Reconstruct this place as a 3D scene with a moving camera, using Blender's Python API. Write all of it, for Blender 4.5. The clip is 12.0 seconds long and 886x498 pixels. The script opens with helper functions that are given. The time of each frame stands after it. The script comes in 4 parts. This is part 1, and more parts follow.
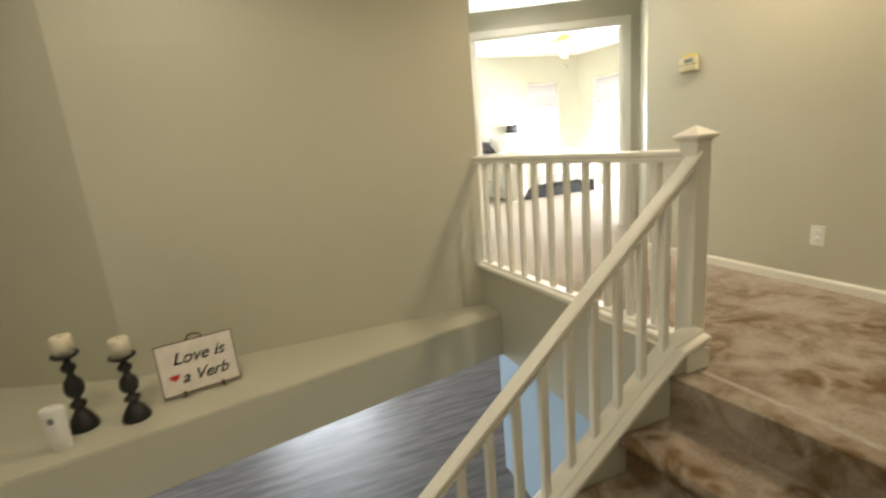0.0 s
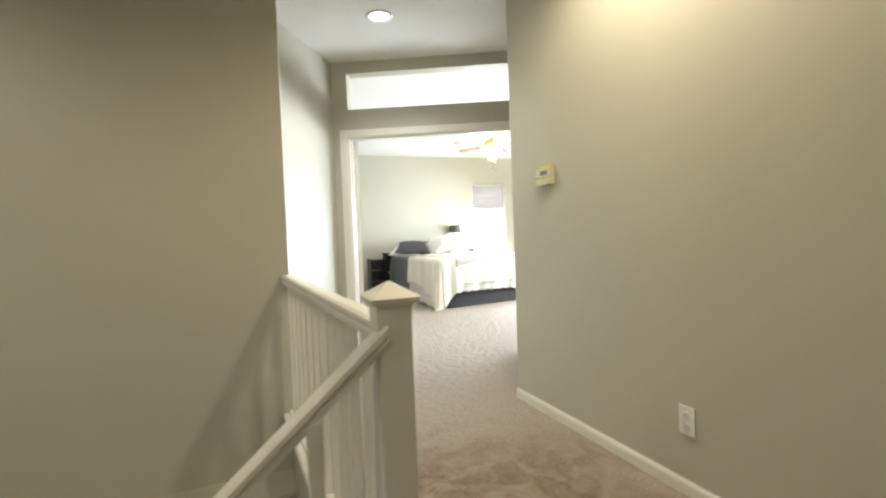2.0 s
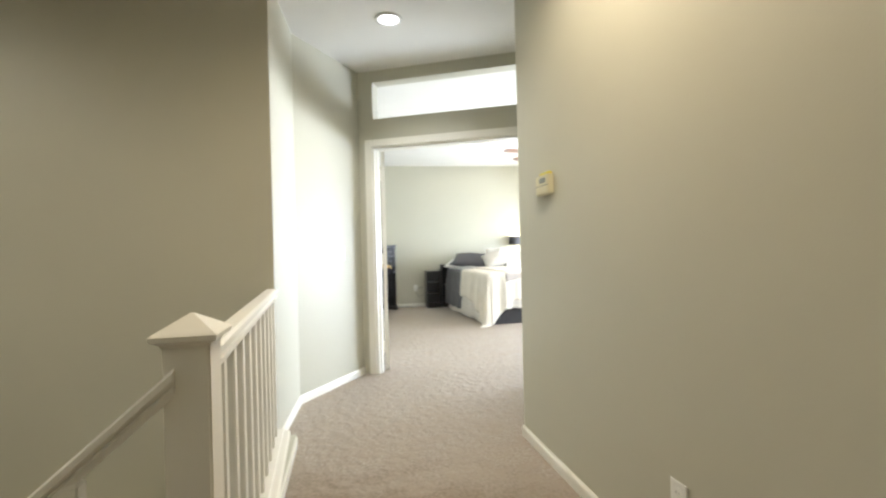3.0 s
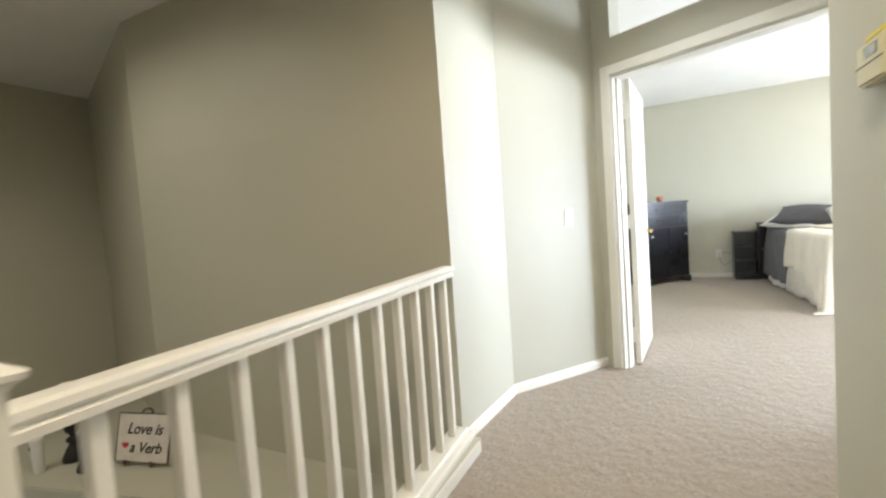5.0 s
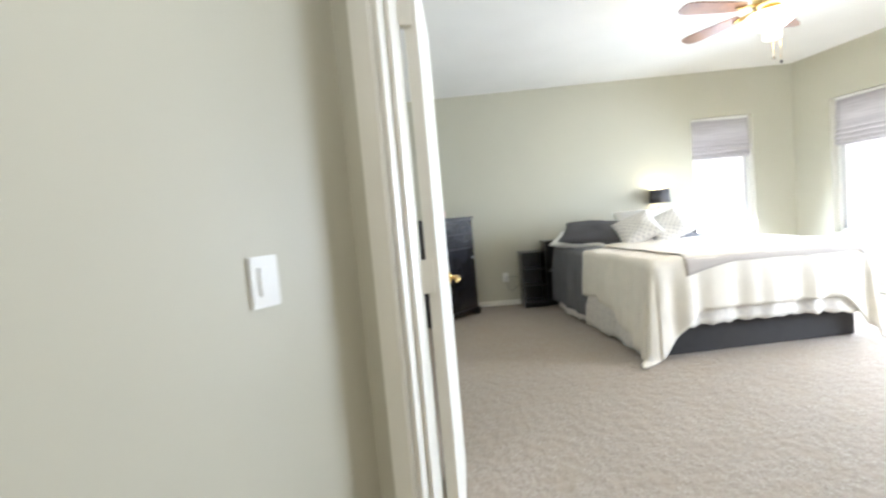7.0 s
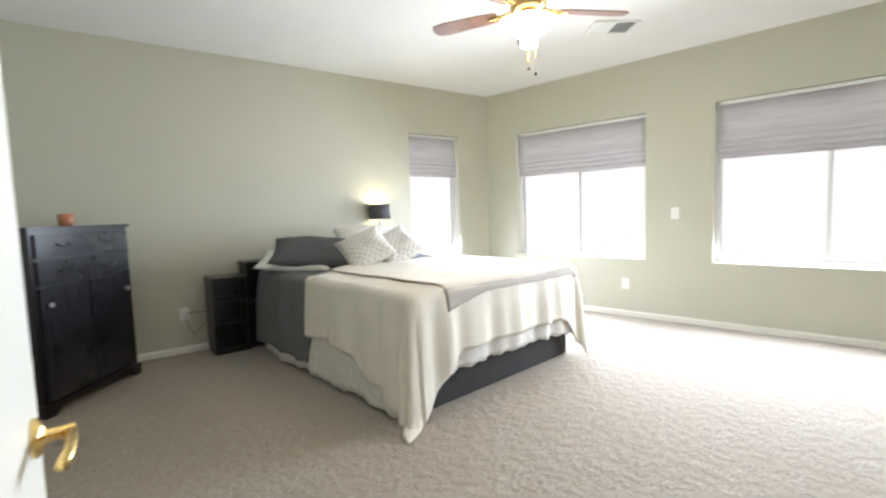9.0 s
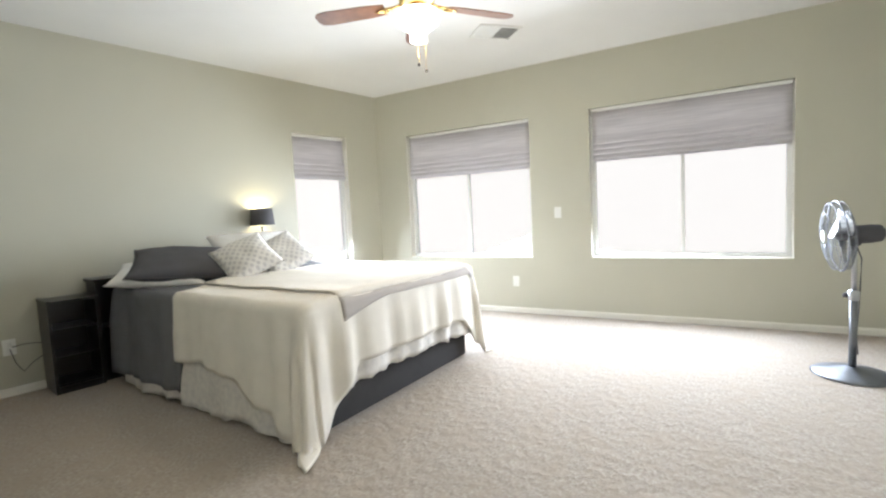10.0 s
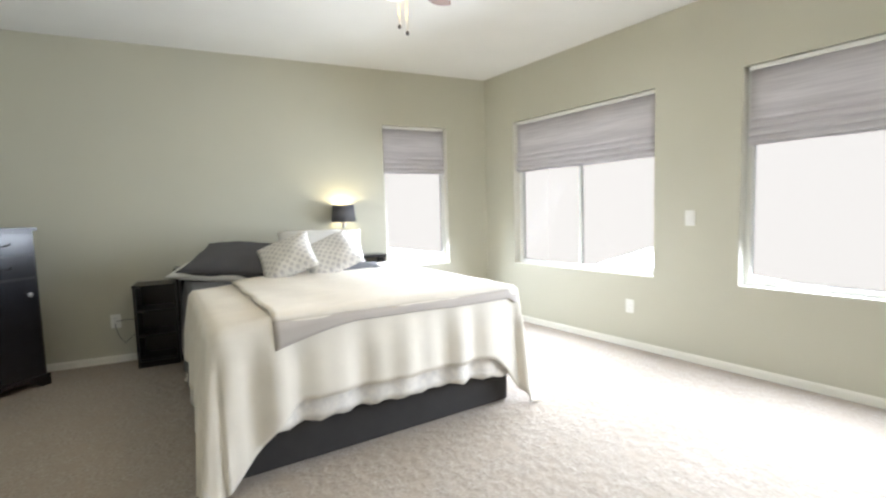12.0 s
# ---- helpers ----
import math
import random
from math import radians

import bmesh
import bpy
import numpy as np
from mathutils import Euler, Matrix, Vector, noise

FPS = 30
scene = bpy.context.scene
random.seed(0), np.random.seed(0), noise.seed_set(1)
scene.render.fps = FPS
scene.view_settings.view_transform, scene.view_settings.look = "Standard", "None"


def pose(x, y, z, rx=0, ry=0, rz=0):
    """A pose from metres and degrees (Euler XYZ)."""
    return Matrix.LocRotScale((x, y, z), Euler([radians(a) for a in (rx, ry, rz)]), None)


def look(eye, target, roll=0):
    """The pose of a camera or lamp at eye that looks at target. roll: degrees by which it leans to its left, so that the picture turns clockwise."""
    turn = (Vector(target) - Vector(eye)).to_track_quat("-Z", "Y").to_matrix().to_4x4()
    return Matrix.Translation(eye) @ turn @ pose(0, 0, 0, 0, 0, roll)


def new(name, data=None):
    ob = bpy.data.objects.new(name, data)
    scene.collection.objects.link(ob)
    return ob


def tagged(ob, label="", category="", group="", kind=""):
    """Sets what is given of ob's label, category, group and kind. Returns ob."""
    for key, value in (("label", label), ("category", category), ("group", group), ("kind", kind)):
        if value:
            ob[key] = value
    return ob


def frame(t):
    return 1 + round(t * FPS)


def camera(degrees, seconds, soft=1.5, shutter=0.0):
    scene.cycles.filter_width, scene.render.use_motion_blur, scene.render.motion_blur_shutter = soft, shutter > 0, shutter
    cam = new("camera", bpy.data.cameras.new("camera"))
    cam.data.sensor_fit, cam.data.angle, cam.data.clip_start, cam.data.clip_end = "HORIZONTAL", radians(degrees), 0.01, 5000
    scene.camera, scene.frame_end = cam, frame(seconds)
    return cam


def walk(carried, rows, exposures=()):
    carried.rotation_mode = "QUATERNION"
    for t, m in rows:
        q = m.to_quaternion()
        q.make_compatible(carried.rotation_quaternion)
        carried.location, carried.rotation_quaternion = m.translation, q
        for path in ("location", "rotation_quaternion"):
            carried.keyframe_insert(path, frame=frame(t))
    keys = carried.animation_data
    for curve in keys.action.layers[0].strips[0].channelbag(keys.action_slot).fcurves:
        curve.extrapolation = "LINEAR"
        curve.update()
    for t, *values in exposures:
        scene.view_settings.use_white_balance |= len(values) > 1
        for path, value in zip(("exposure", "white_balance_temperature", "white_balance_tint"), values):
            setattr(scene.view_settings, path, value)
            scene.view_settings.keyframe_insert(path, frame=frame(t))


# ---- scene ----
cam = camera(88.0, 12.0, 2.3, 0.4)
PATH = [
    (0, (2.437, 1.803, 1.006), (3.128, 3.628, 0.568), -5.0),
    (0.5, (2.785, 1.917, 1.043), (3.552, 3.735, 0.717), -5.6),
    (1, (3.164, 1.956, 1.08), (3.944, 3.785, 0.866), -5.3),
    (1.5, (3.488, 2.024, 1.095), (4.332, 3.832, 0.952), -4.4),
    (2, (3.792, 2.113, 1.104), (4.559, 3.959, 1.044), -2.2),
    (2.5, (4.126, 2.16, 1.116), (4.747, 4.061, 1.076), -1.9),
    (3, (4.4, 2.197, 1.115), (4.81, 4.154, 1.111), -1.4),
    (3.5, (4.644, 2.23, 1.109), (4.559, 4.228, 1.084), -1.8),
    (5.5, (4.929, 3.452, 1.121), (4.033, 5.235, 0.983), -4.3),
    (6, (4.798, 4.006, 1.116), (4.154, 5.895, 0.991), -5.0),
    (6.5, (4.795, 4.423, 1.21), (4.429, 6.384, 1.064), -5.0),
    (7, (4.739, 5.091, 1.198), (4.796, 7.085, 1.064), -5.1),
    (7.5, (4.708, 5.541, 1.22), (5.191, 7.477, 1.082), -3.9),
    (9.5, (4.902, 6.433, 1.199), (6.379, 7.771, 1.033), -2.2),
    (10, (4.935, 6.451, 1.18), (6.539, 7.635, 1.022), -2.9),
    (10.5, (5.1, 6.424, 1.175), (6.673, 7.652, 1.046), -3.6),
    (11, (5.498, 6.153, 1.213), (6.919, 7.551, 1.051), -3.3),
    (11.5, (6.025, 6.036, 1.21), (7.196, 7.651, 1.058), -2.0),
    (12, (6.294, 6.209, 1.228), (7.254, 7.956, 1.062), -1.6),
]
walk(cam, [(t, look(eye, target, roll)) for t, eye, target, roll in PATH],
     exposures=[(0, 1.35, 6450, 9), (1, 1.1, 6350, 9), (2.5, 1.0, 5850, 10), (3.5, 1.1, 5850, 11), (5.5, 0.98, 5750, 12), (6.5, 0.68, 5650, 13), (7.5, 0.38, 5900, 11), (9.5, 0.06, 5950, 12), (12, -0.10, 6000, 12)])
# ---- world, lamps ----
world = bpy.data.worlds.new("sky")
scene.world = world
world.use_nodes = True
wn, wl = world.node_tree.nodes, world.node_tree.links
sky = wn.new("ShaderNodeTexSky")
sky.sky_type, sky.sun_disc = "NISHITA", False
sky.sun_elevation, sky.sun_rotation = radians(55), radians(230)
wl.new(sky.outputs[0], wn["Background"].inputs[0])
wn["Background"].inputs[1].default_value = 0.15
sun = new("sun", bpy.data.lights.new("sun", "SUN"))
sun.data.energy, sun.data.angle, sun.data.color = 2.0, radians(0.5), (1.0, 0.95, 0.88)
sun.matrix_basis = look((-4, -6, 12), (0, 0, 0))


def area_lamp(name, eye, target, w, h, watts, colour, spread=180):
    lamp = new(name, bpy.data.lights.new(name, "AREA"))
    lamp.data.shape, lamp.data.size, lamp.data.size_y = "RECTANGLE", w, h
    lamp.data.energy, lamp.data.color, lamp.data.spread = watts, colour, radians(spread)
    lamp.matrix_basis = look(eye, target)
    return lamp


def spot_lamp(name, eye, watts, colour, cone=130, radius=0.06):
    lamp = new(name, bpy.data.lights.new(name, "SPOT"))
    lamp.data.energy, lamp.data.color, lamp.data.spot_size = watts, colour, radians(cone)
    lamp.data.spot_blend, lamp.data.shadow_soft_size = 0.6, radius
    lamp.matrix_basis = look(eye, (eye[0], eye[1] + 0.001, eye[2] - 1))
    return lamp


WARM, DAY = (1.0, 0.865, 0.65), (0.88, 0.94, 1.0)
# the daylight that comes in at the three windows; below, two added lamps
area_lamp("daylight_lamp", (8.5, 10.72, 1.13), (8.3, 9.4, 0.45), 0.66, 0.95, 38, DAY, 150)
area_lamp("daylight_lamp", (9.45, 9.46, 1.13), (7.2, 8.9, 0.3), 1.5, 0.95, 92, DAY, 150)
area_lamp("daylight_lamp", (9.73, 7.2, 1.13), (7.4, 7.0, 0.3), 1.6, 0.95, 98, DAY, 150)
# Added lamps brighten the lower floor; no windows are built there.
area_lamp("daylight_lamp", (-2.6, 6.5, -1.5), (2, 6, -2.4), 3.0, 2.0, 40, DAY)
area_lamp("daylight_lamp", (3.0, 10.5, -1.5), (4, 5, -1.8), 2.0, 1.8, 55, (0.86, 0.93, 1.0))
spot_lamp("ceiling_spot", (4.72, 5.38, 2.68), 28, (1.0, 0.95, 0.86))
spot_lamp("ceiling_spot", (4.98, 3.50, 2.68), 54, (1.0, 0.80, 0.54), 172, 0.09)
spot_lamp("ceiling_spot", (1.9, 3.9, 2.68), 21, WARM, 172, 0.09)
# Two unseen spots added to brighten the stair well, without fittings.
spot_lamp("ceiling_spot", (1.6, 2.5, 2.68), 37, WARM, 172, 0.09)
spot_lamp("ceiling_spot", (3.4, 1.9, 2.68), 8, WARM, 172, 0.09)


# ---- materials ----
def material(name, colour, rough=0.7, metal=0.0, spots=0.0, scale=6.0, bump=0.0, bump_scale=200.0, second=None, spec=0.5):
    m = bpy.data.materials.new(name)
    m.use_nodes = True
    n, l = m.node_tree.nodes, m.node_tree.links
    b = n["Principled BSDF"]
    b.inputs["Roughness"].default_value, b.inputs["Metallic"].default_value = rough, metal
    b.inputs["Specular IOR Level"].default_value = spec
    b.inputs["Base Color"].default_value = (*colour, 1)
    co = n.new("ShaderNodeTexCoord")
    if spots or second:
        t = n.new("ShaderNodeTexNoise")
        t.inputs["Scale"].default_value, t.inputs["Detail"].default_value = scale, 6
        l.new(co.outputs["Object"], t.inputs["Vector"])
        mix = n.new("ShaderNodeMix")
        mix.data_type = "RGBA"
        other = second or tuple(c * (1 - spots) for c in colour)
        mix.inputs[6].default_value, mix.inputs[7].default_value = (*colour, 1), (*other, 1)
        ramp = n.new("ShaderNodeMapRange")
        ramp.inputs[1].default_value, ramp.inputs[2].default_value = 0.38, 0.66
        l.new(t.outputs[0], ramp.inputs[0])
        l.new(ramp.outputs[0], mix.inputs[0])
        l.new(mix.outputs[2], b.inputs["Base Color"])
    if bump:
        t = n.new("ShaderNodeTexNoise")
        t.inputs["Scale"].default_value, t.inputs["Detail"].default_value = bump_scale, 4
        l.new(co.outputs["Object"], t.inputs["Vector"])
        bu = n.new("ShaderNodeBump")
        bu.inputs["Strength"].default_value, bu.inputs["Distance"].default_value = bump, 0.004
        l.new(t.outputs[0], bu.inputs["Height"])
        l.new(bu.outputs[0], b.inputs["Normal"])
    return m


M_WALL = material("sage wall paint", (0.52, 0.506, 0.408), 0.5, spots=0.03, scale=1.5, bump=0.08, bump_scale=120)
M_CEIL = material("ceiling paint", (0.78, 0.77, 0.73), 0.9, spots=0.03, scale=2, bump=0.15, bump_scale=70)
M_TRIM = material("white trim enamel", (0.80, 0.78, 0.70), 0.35, spots=0.03, scale=3, bump=0.05, bump_scale=30)
M_PLASTIC = material("white plastic", (0.8, 0.8, 0.76), 0.4, spots=0.02)


def carpet_material():
    m = material("worn beige carpet", (0.40, 0.335, 0.27), 0.95, spec=0.1)
    n, l = m.node_tree.nodes, m.node_tree.links
    b = n["Principled BSDF"]
    co = n.new("ShaderNodeTexCoord")

    def tex(scale, detail, lo, hi, warp=0.0):
        t = n.new("ShaderNodeTexNoise")
        t.inputs["Scale"].default_value, t.inputs["Detail"].default_value = scale, detail
        t.inputs["Distortion"].default_value = warp
        l.new(co.outputs["Object"], t.inputs["Vector"])
        r = n.new("ShaderNodeMapRange")
        r.inputs[1].default_value, r.inputs[2].default_value = lo, hi
        l.new(t.outputs[0], r.inputs[0])
        return r.outputs[0]

    def blend(fac, a, c):
        x = n.new("ShaderNodeMix")
        x.data_type = "RGBA"
        l.new(fac, x.inputs[0])
        for k, v in ((6, a), (7, c)):
            if isinstance(v, tuple):
                x.inputs[k].default_value = (*v, 1)
            else:
                l.new(v, x.inputs[k])
        return x.outputs[2]

    tufts = blend(tex(60, 5, 0.35, 0.65), (0.455, 0.405, 0.35), (0.335, 0.29, 0.245))
    # Brown stains of the stair head, spread on so the steps come out darker.
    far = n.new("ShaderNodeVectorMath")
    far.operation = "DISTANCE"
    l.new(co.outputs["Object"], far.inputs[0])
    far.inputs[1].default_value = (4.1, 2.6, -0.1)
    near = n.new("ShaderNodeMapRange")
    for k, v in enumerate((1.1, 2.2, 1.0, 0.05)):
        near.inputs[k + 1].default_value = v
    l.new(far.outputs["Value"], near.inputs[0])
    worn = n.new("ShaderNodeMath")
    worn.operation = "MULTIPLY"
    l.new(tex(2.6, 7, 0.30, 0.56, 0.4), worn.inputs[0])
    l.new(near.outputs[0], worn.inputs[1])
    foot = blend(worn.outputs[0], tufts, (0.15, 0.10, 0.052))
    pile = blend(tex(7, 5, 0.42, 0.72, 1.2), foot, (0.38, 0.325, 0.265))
    l.new(pile, b.inputs["Base Color"])
    h1, h2 = tex(16, 9, 0.3, 0.7, 0.2), tex(170, 3, 0.2, 0.8)
    add = n.new("ShaderNodeMath")
    add.operation = "MULTIPLY_ADD"
    l.new(h2, add.inputs[0])
    add.inputs[1].default_value = 0.22
    l.new(h1, add.inputs[2])
    bu = n.new("ShaderNodeBump")
    bu.inputs["Strength"].default_value, bu.inputs["Distance"].default_value = 0.42, 0.020
    l.new(add.outputs[0], bu.inputs["Height"])
    l.new(bu.outputs[0], b.inputs["Normal"])
    return m


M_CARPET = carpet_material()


def plank_material():
    m = material("grey wood plank", (0.2, 0.18, 0.17), 0.42)
    n, l = m.node_tree.nodes, m.node_tree.links
    co, mp, t, x, r = (n.new("ShaderNode" + k) for k in ("TexCoord", "Mapping", "TexNoise", "Mix", "MapRange"))
    mp.inputs["Scale"].default_value = (1.2, 9, 1)
    t.inputs["Scale"].default_value, t.inputs["Detail"].default_value = 1.6, 7
    x.data_type = "RGBA"
    x.inputs[6].default_value, x.inputs[7].default_value = (0.14, 0.122, 0.112, 1), (0.27, 0.24, 0.22, 1)
    r.inputs[1].default_value, r.inputs[2].default_value = 0.35, 0.65
    l.new(co.outputs["Object"], mp.inputs[0]), l.new(mp.outputs[0], t.inputs[0]), l.new(t.outputs[0], r.inputs[0])
    l.new(r.outputs[0], x.inputs[0]), l.new(x.outputs[2], n["Principled BSDF"].inputs["Base Color"])
    return m

M_PLANK = plank_material()
M_BLACK = material("black stained wood", (0.012, 0.011, 0.012), 0.28, spots=0.2, scale=8, bump=0.08, bump_scale=30)
M_BEDBASE = material("dark slate upholstery", (0.034, 0.031, 0.030), 0.8, spots=0.15, scale=10, bump=0.2, bump_scale=300)
M_CREAM = material("cream knit blanket", (0.78, 0.73, 0.635), 0.9, spots=0.05, scale=8, bump=0.5, bump_scale=220, spec=0.2)
M_WHITE = material("white linen", (0.80, 0.79, 0.76), 0.9, spots=0.04, scale=6, bump=0.3, bump_scale=150, spec=0.2)
M_QUILT = material("pale patterned quilt", (0.74, 0.70, 0.635), 0.9, second=(0.64, 0.605, 0.56), scale=28, bump=0.4, bump_scale=60, spec=0.2)
M_GREY = material("charcoal cotton", (0.105, 0.103, 0.110), 0.85, spots=0.12, scale=5, bump=0.3, bump_scale=120, spec=0.25)
M_DUVET = material("grey duvet", (0.17, 0.17, 0.18), 0.9, spots=0.12, scale=7, bump=0.4, bump_scale=90, spec=0.2)
M_STEEL = material("brushed steel", (0.55, 0.56, 0.58), 0.3, 1.0, spots=0.1, scale=20)
M_BRASS = material("polished brass", (0.75, 0.55, 0.22), 0.25, 1.0)
M_BLADE = material("walnut blade", (0.23, 0.11, 0.06), 0.3, spots=0.35, scale=9, bump=0.05, bump_scale=20)


def glass_material(name, tint=(1, 1, 1), rough=0.0):
    m = bpy.data.materials.new(name)
    m.use_nodes = True
    b = m.node_tree.nodes["Principled BSDF"]
    b.inputs["Base Color"].default_value, b.inputs["Roughness"].default_value = (*tint, 1), rough
    b.inputs["Transmission Weight"].default_value, b.inputs["IOR"].default_value = 1.0, 1.1
    return m


M_GLASS = glass_material("window glass")


def glow_material(name, colour, strength, base=1.0):
    m = bpy.data.materials.new(name)
    m.use_nodes = True
    b = m.node_tree.nodes["Principled BSDF"]
    b.inputs["Base Color"].default_value = (*[c * base for c in colour], 1)
    b.inputs["Emission Color"].default_value, b.inputs["Emission Strength"].default_value = (*colour, 1), strength
    return m


def shade_material():
    m = material("grey linen shade", (0.5, 0.48, 0.49), 0.9, spec=0.1)
    n, l = m.node_tree.nodes, m.node_tree.links
    b = n["Principled BSDF"]
    co, mp, t = n.new("ShaderNodeTexCoord"), n.new("ShaderNodeMapping"), n.new("ShaderNodeTexNoise")
    mp.inputs["Scale"].default_value = (3, 3, 60)
    t.inputs["Scale"].default_value, t.inputs["Detail"].default_value = 1.0, 6
    l.new(co.outputs["Object"], mp.inputs[0]), l.new(mp.outputs[0], t.inputs[0])
    x = n.new("ShaderNodeMix")
    x.data_type = "RGBA"
    x.inputs[6].default_value, x.inputs[7].default_value = (0.74, 0.72, 0.725, 1), (0.88, 0.86, 0.862, 1)
    r = n.new("ShaderNodeMapRange")
    r.inputs[1].default_value, r.inputs[2].default_value = 0.3, 0.7
    l.new(t.outputs[0], r.inputs[0]), l.new(r.outputs[0], x.inputs[0])
    l.new(x.outputs[2], b.inputs["Base Color"])
    tr, ms = n.new("ShaderNodeBsdfTranslucent"), n.new("ShaderNodeMixShader")
    l.new(x.outputs[2], tr.inputs[0])
    ms.inputs[0].default_value = 0.68
    l.new(b.outputs[0], ms.inputs[1]), l.new(tr.outputs[0], ms.inputs[2])
    l.new(ms.outputs[0], n["Material Output"].inputs[0])
    return m


M_SHADE = shade_material()


# ---- mesh helpers ----
def finish(name, bm, mat, parent=None, smooth=False, label=""):
    me = bpy.data.meshes.new(name)
    bmesh.ops.recalc_face_normals(bm, faces=bm.faces)
    bm.to_mesh(me)
    bm.free()
    me.materials.append(mat)
    if smooth:
        for p in me.polygons:
            p.use_smooth = True
    ob = new(name, me)
    ob.parent = parent
    return tagged(ob, label)


def thing(name, place, label, category, group="", turn=0.0):
    ob = new(name)
    ob.matrix_basis = pose(*place, 0, 0, turn)
    return tagged(ob, label, category, group)


def add_box(bm, lo, hi, bevel=0.0, m=None):
    cx, cy, cz = [(a + b) / 2 for a, b in zip(lo, hi)]
    sx, sy, sz = [abs(b - a) for a, b in zip(lo, hi)]
    r = bmesh.ops.create_cube(bm, size=1, matrix=Matrix.Translation((cx, cy, cz)) @ Matrix.Diagonal((sx, sy, sz, 1)))
    vs = r["verts"]
    if bevel:
        es = list({e for v in vs for e in v.link_edges})
        r = bmesh.ops.bevel(bm, geom=es, offset=bevel, segments=2, affect="EDGES", clamp_overlap=True)
        vs = list({v for f in r["faces"] for v in f.verts} | {v for v in vs if v.is_valid})
    if m is not None:
        bmesh.ops.transform(bm, matrix=m, verts=vs)
    return vs


def box(name, lo, hi, mat, parent=None, bevel=0.003, label="", m=None):
    bm = bmesh.new()
    add_box(bm, lo, hi, bevel, m)
    return finish(name, bm, mat, parent, label=label)


def prism(name, pts, z0, z1, mat, parent=None, bevel=0.0, axis="z", label=""):
    """A polygon drawn out along z (or along y, its points being x, z)."""
    bm = bmesh.new()
    place = (lambda p, h: (p[0], p[1], h)) if axis == "z" else (lambda p, h: (p[0], h, p[1]))
    a = [bm.verts.new(place(p, z0)) for p in pts]
    b = [bm.verts.new(place(p, z1)) for p in pts]
    bm.faces.new(a), bm.faces.new(b)
    for i in range(len(pts)):
        j = (i + 1) % len(pts)
        bm.faces.new((a[i], a[j], b[j], b[i]))
    if bevel:
        bmesh.ops.bevel(bm, geom=list(bm.edges), offset=bevel, segments=2, affect="EDGES", clamp_overlap=True)
    return finish(name, bm, mat, parent, label=label)


def lathe(bm, profile, segments=24, m=Matrix()):
    rings = []
    for r, z in profile:
        rings.append([bm.verts.new(m @ Vector((r * math.cos(2 * math.pi * k / segments), r * math.sin(2 * math.pi * k / segments), z))) for k in range(segments)])
    for a, b in zip(rings, rings[1:]):
        for k in range(segments):
            bm.faces.new((a[k], a[(k + 1) % segments], b[(k + 1) % segments], b[k]))
    bm.faces.new(rings[0]), bm.faces.new(rings[-1])


def turned(name, profile, mat, parent=None, segments=24, m=Matrix(), label=""):
    bm = bmesh.new()
    lathe(bm, profile, segments, m)
    ob = finish(name, bm, mat, parent, True, label)
    return ob


def tube(bm, path, r, segments=8):
    rings = []
    for i, p in enumerate(path):
        p = Vector(p)
        d = (Vector(path[min(i + 1, len(path) - 1)]) - Vector(path[max(i - 1, 0)])).normalized()
        q = d.to_track_quat("Z", "Y")
        rings.append([bm.verts.new(p + q @ Vector((r * math.cos(2 * math.pi * k / segments), r * math.sin(2 * math.pi * k / segments), 0))) for k in range(segments)])
    for a, b in zip(rings, rings[1:]):
        for k in range(segments):
            bm.faces.new((a[k], a[(k + 1) % segments], b[(k + 1) % segments], b[k]))
    bm.faces.new(rings[0]), bm.faces.new(rings[-1])


def frame_of(a, b):
    """Axes along a plan line from a to b: x along it, y to its left."""
    d = Vector((b[0] - a[0], b[1] - a[1]))
    return Matrix.Translation((a[0], a[1], 0)) @ Matrix.Rotation(math.atan2(d.y, d.x), 4, "Z"), d.length


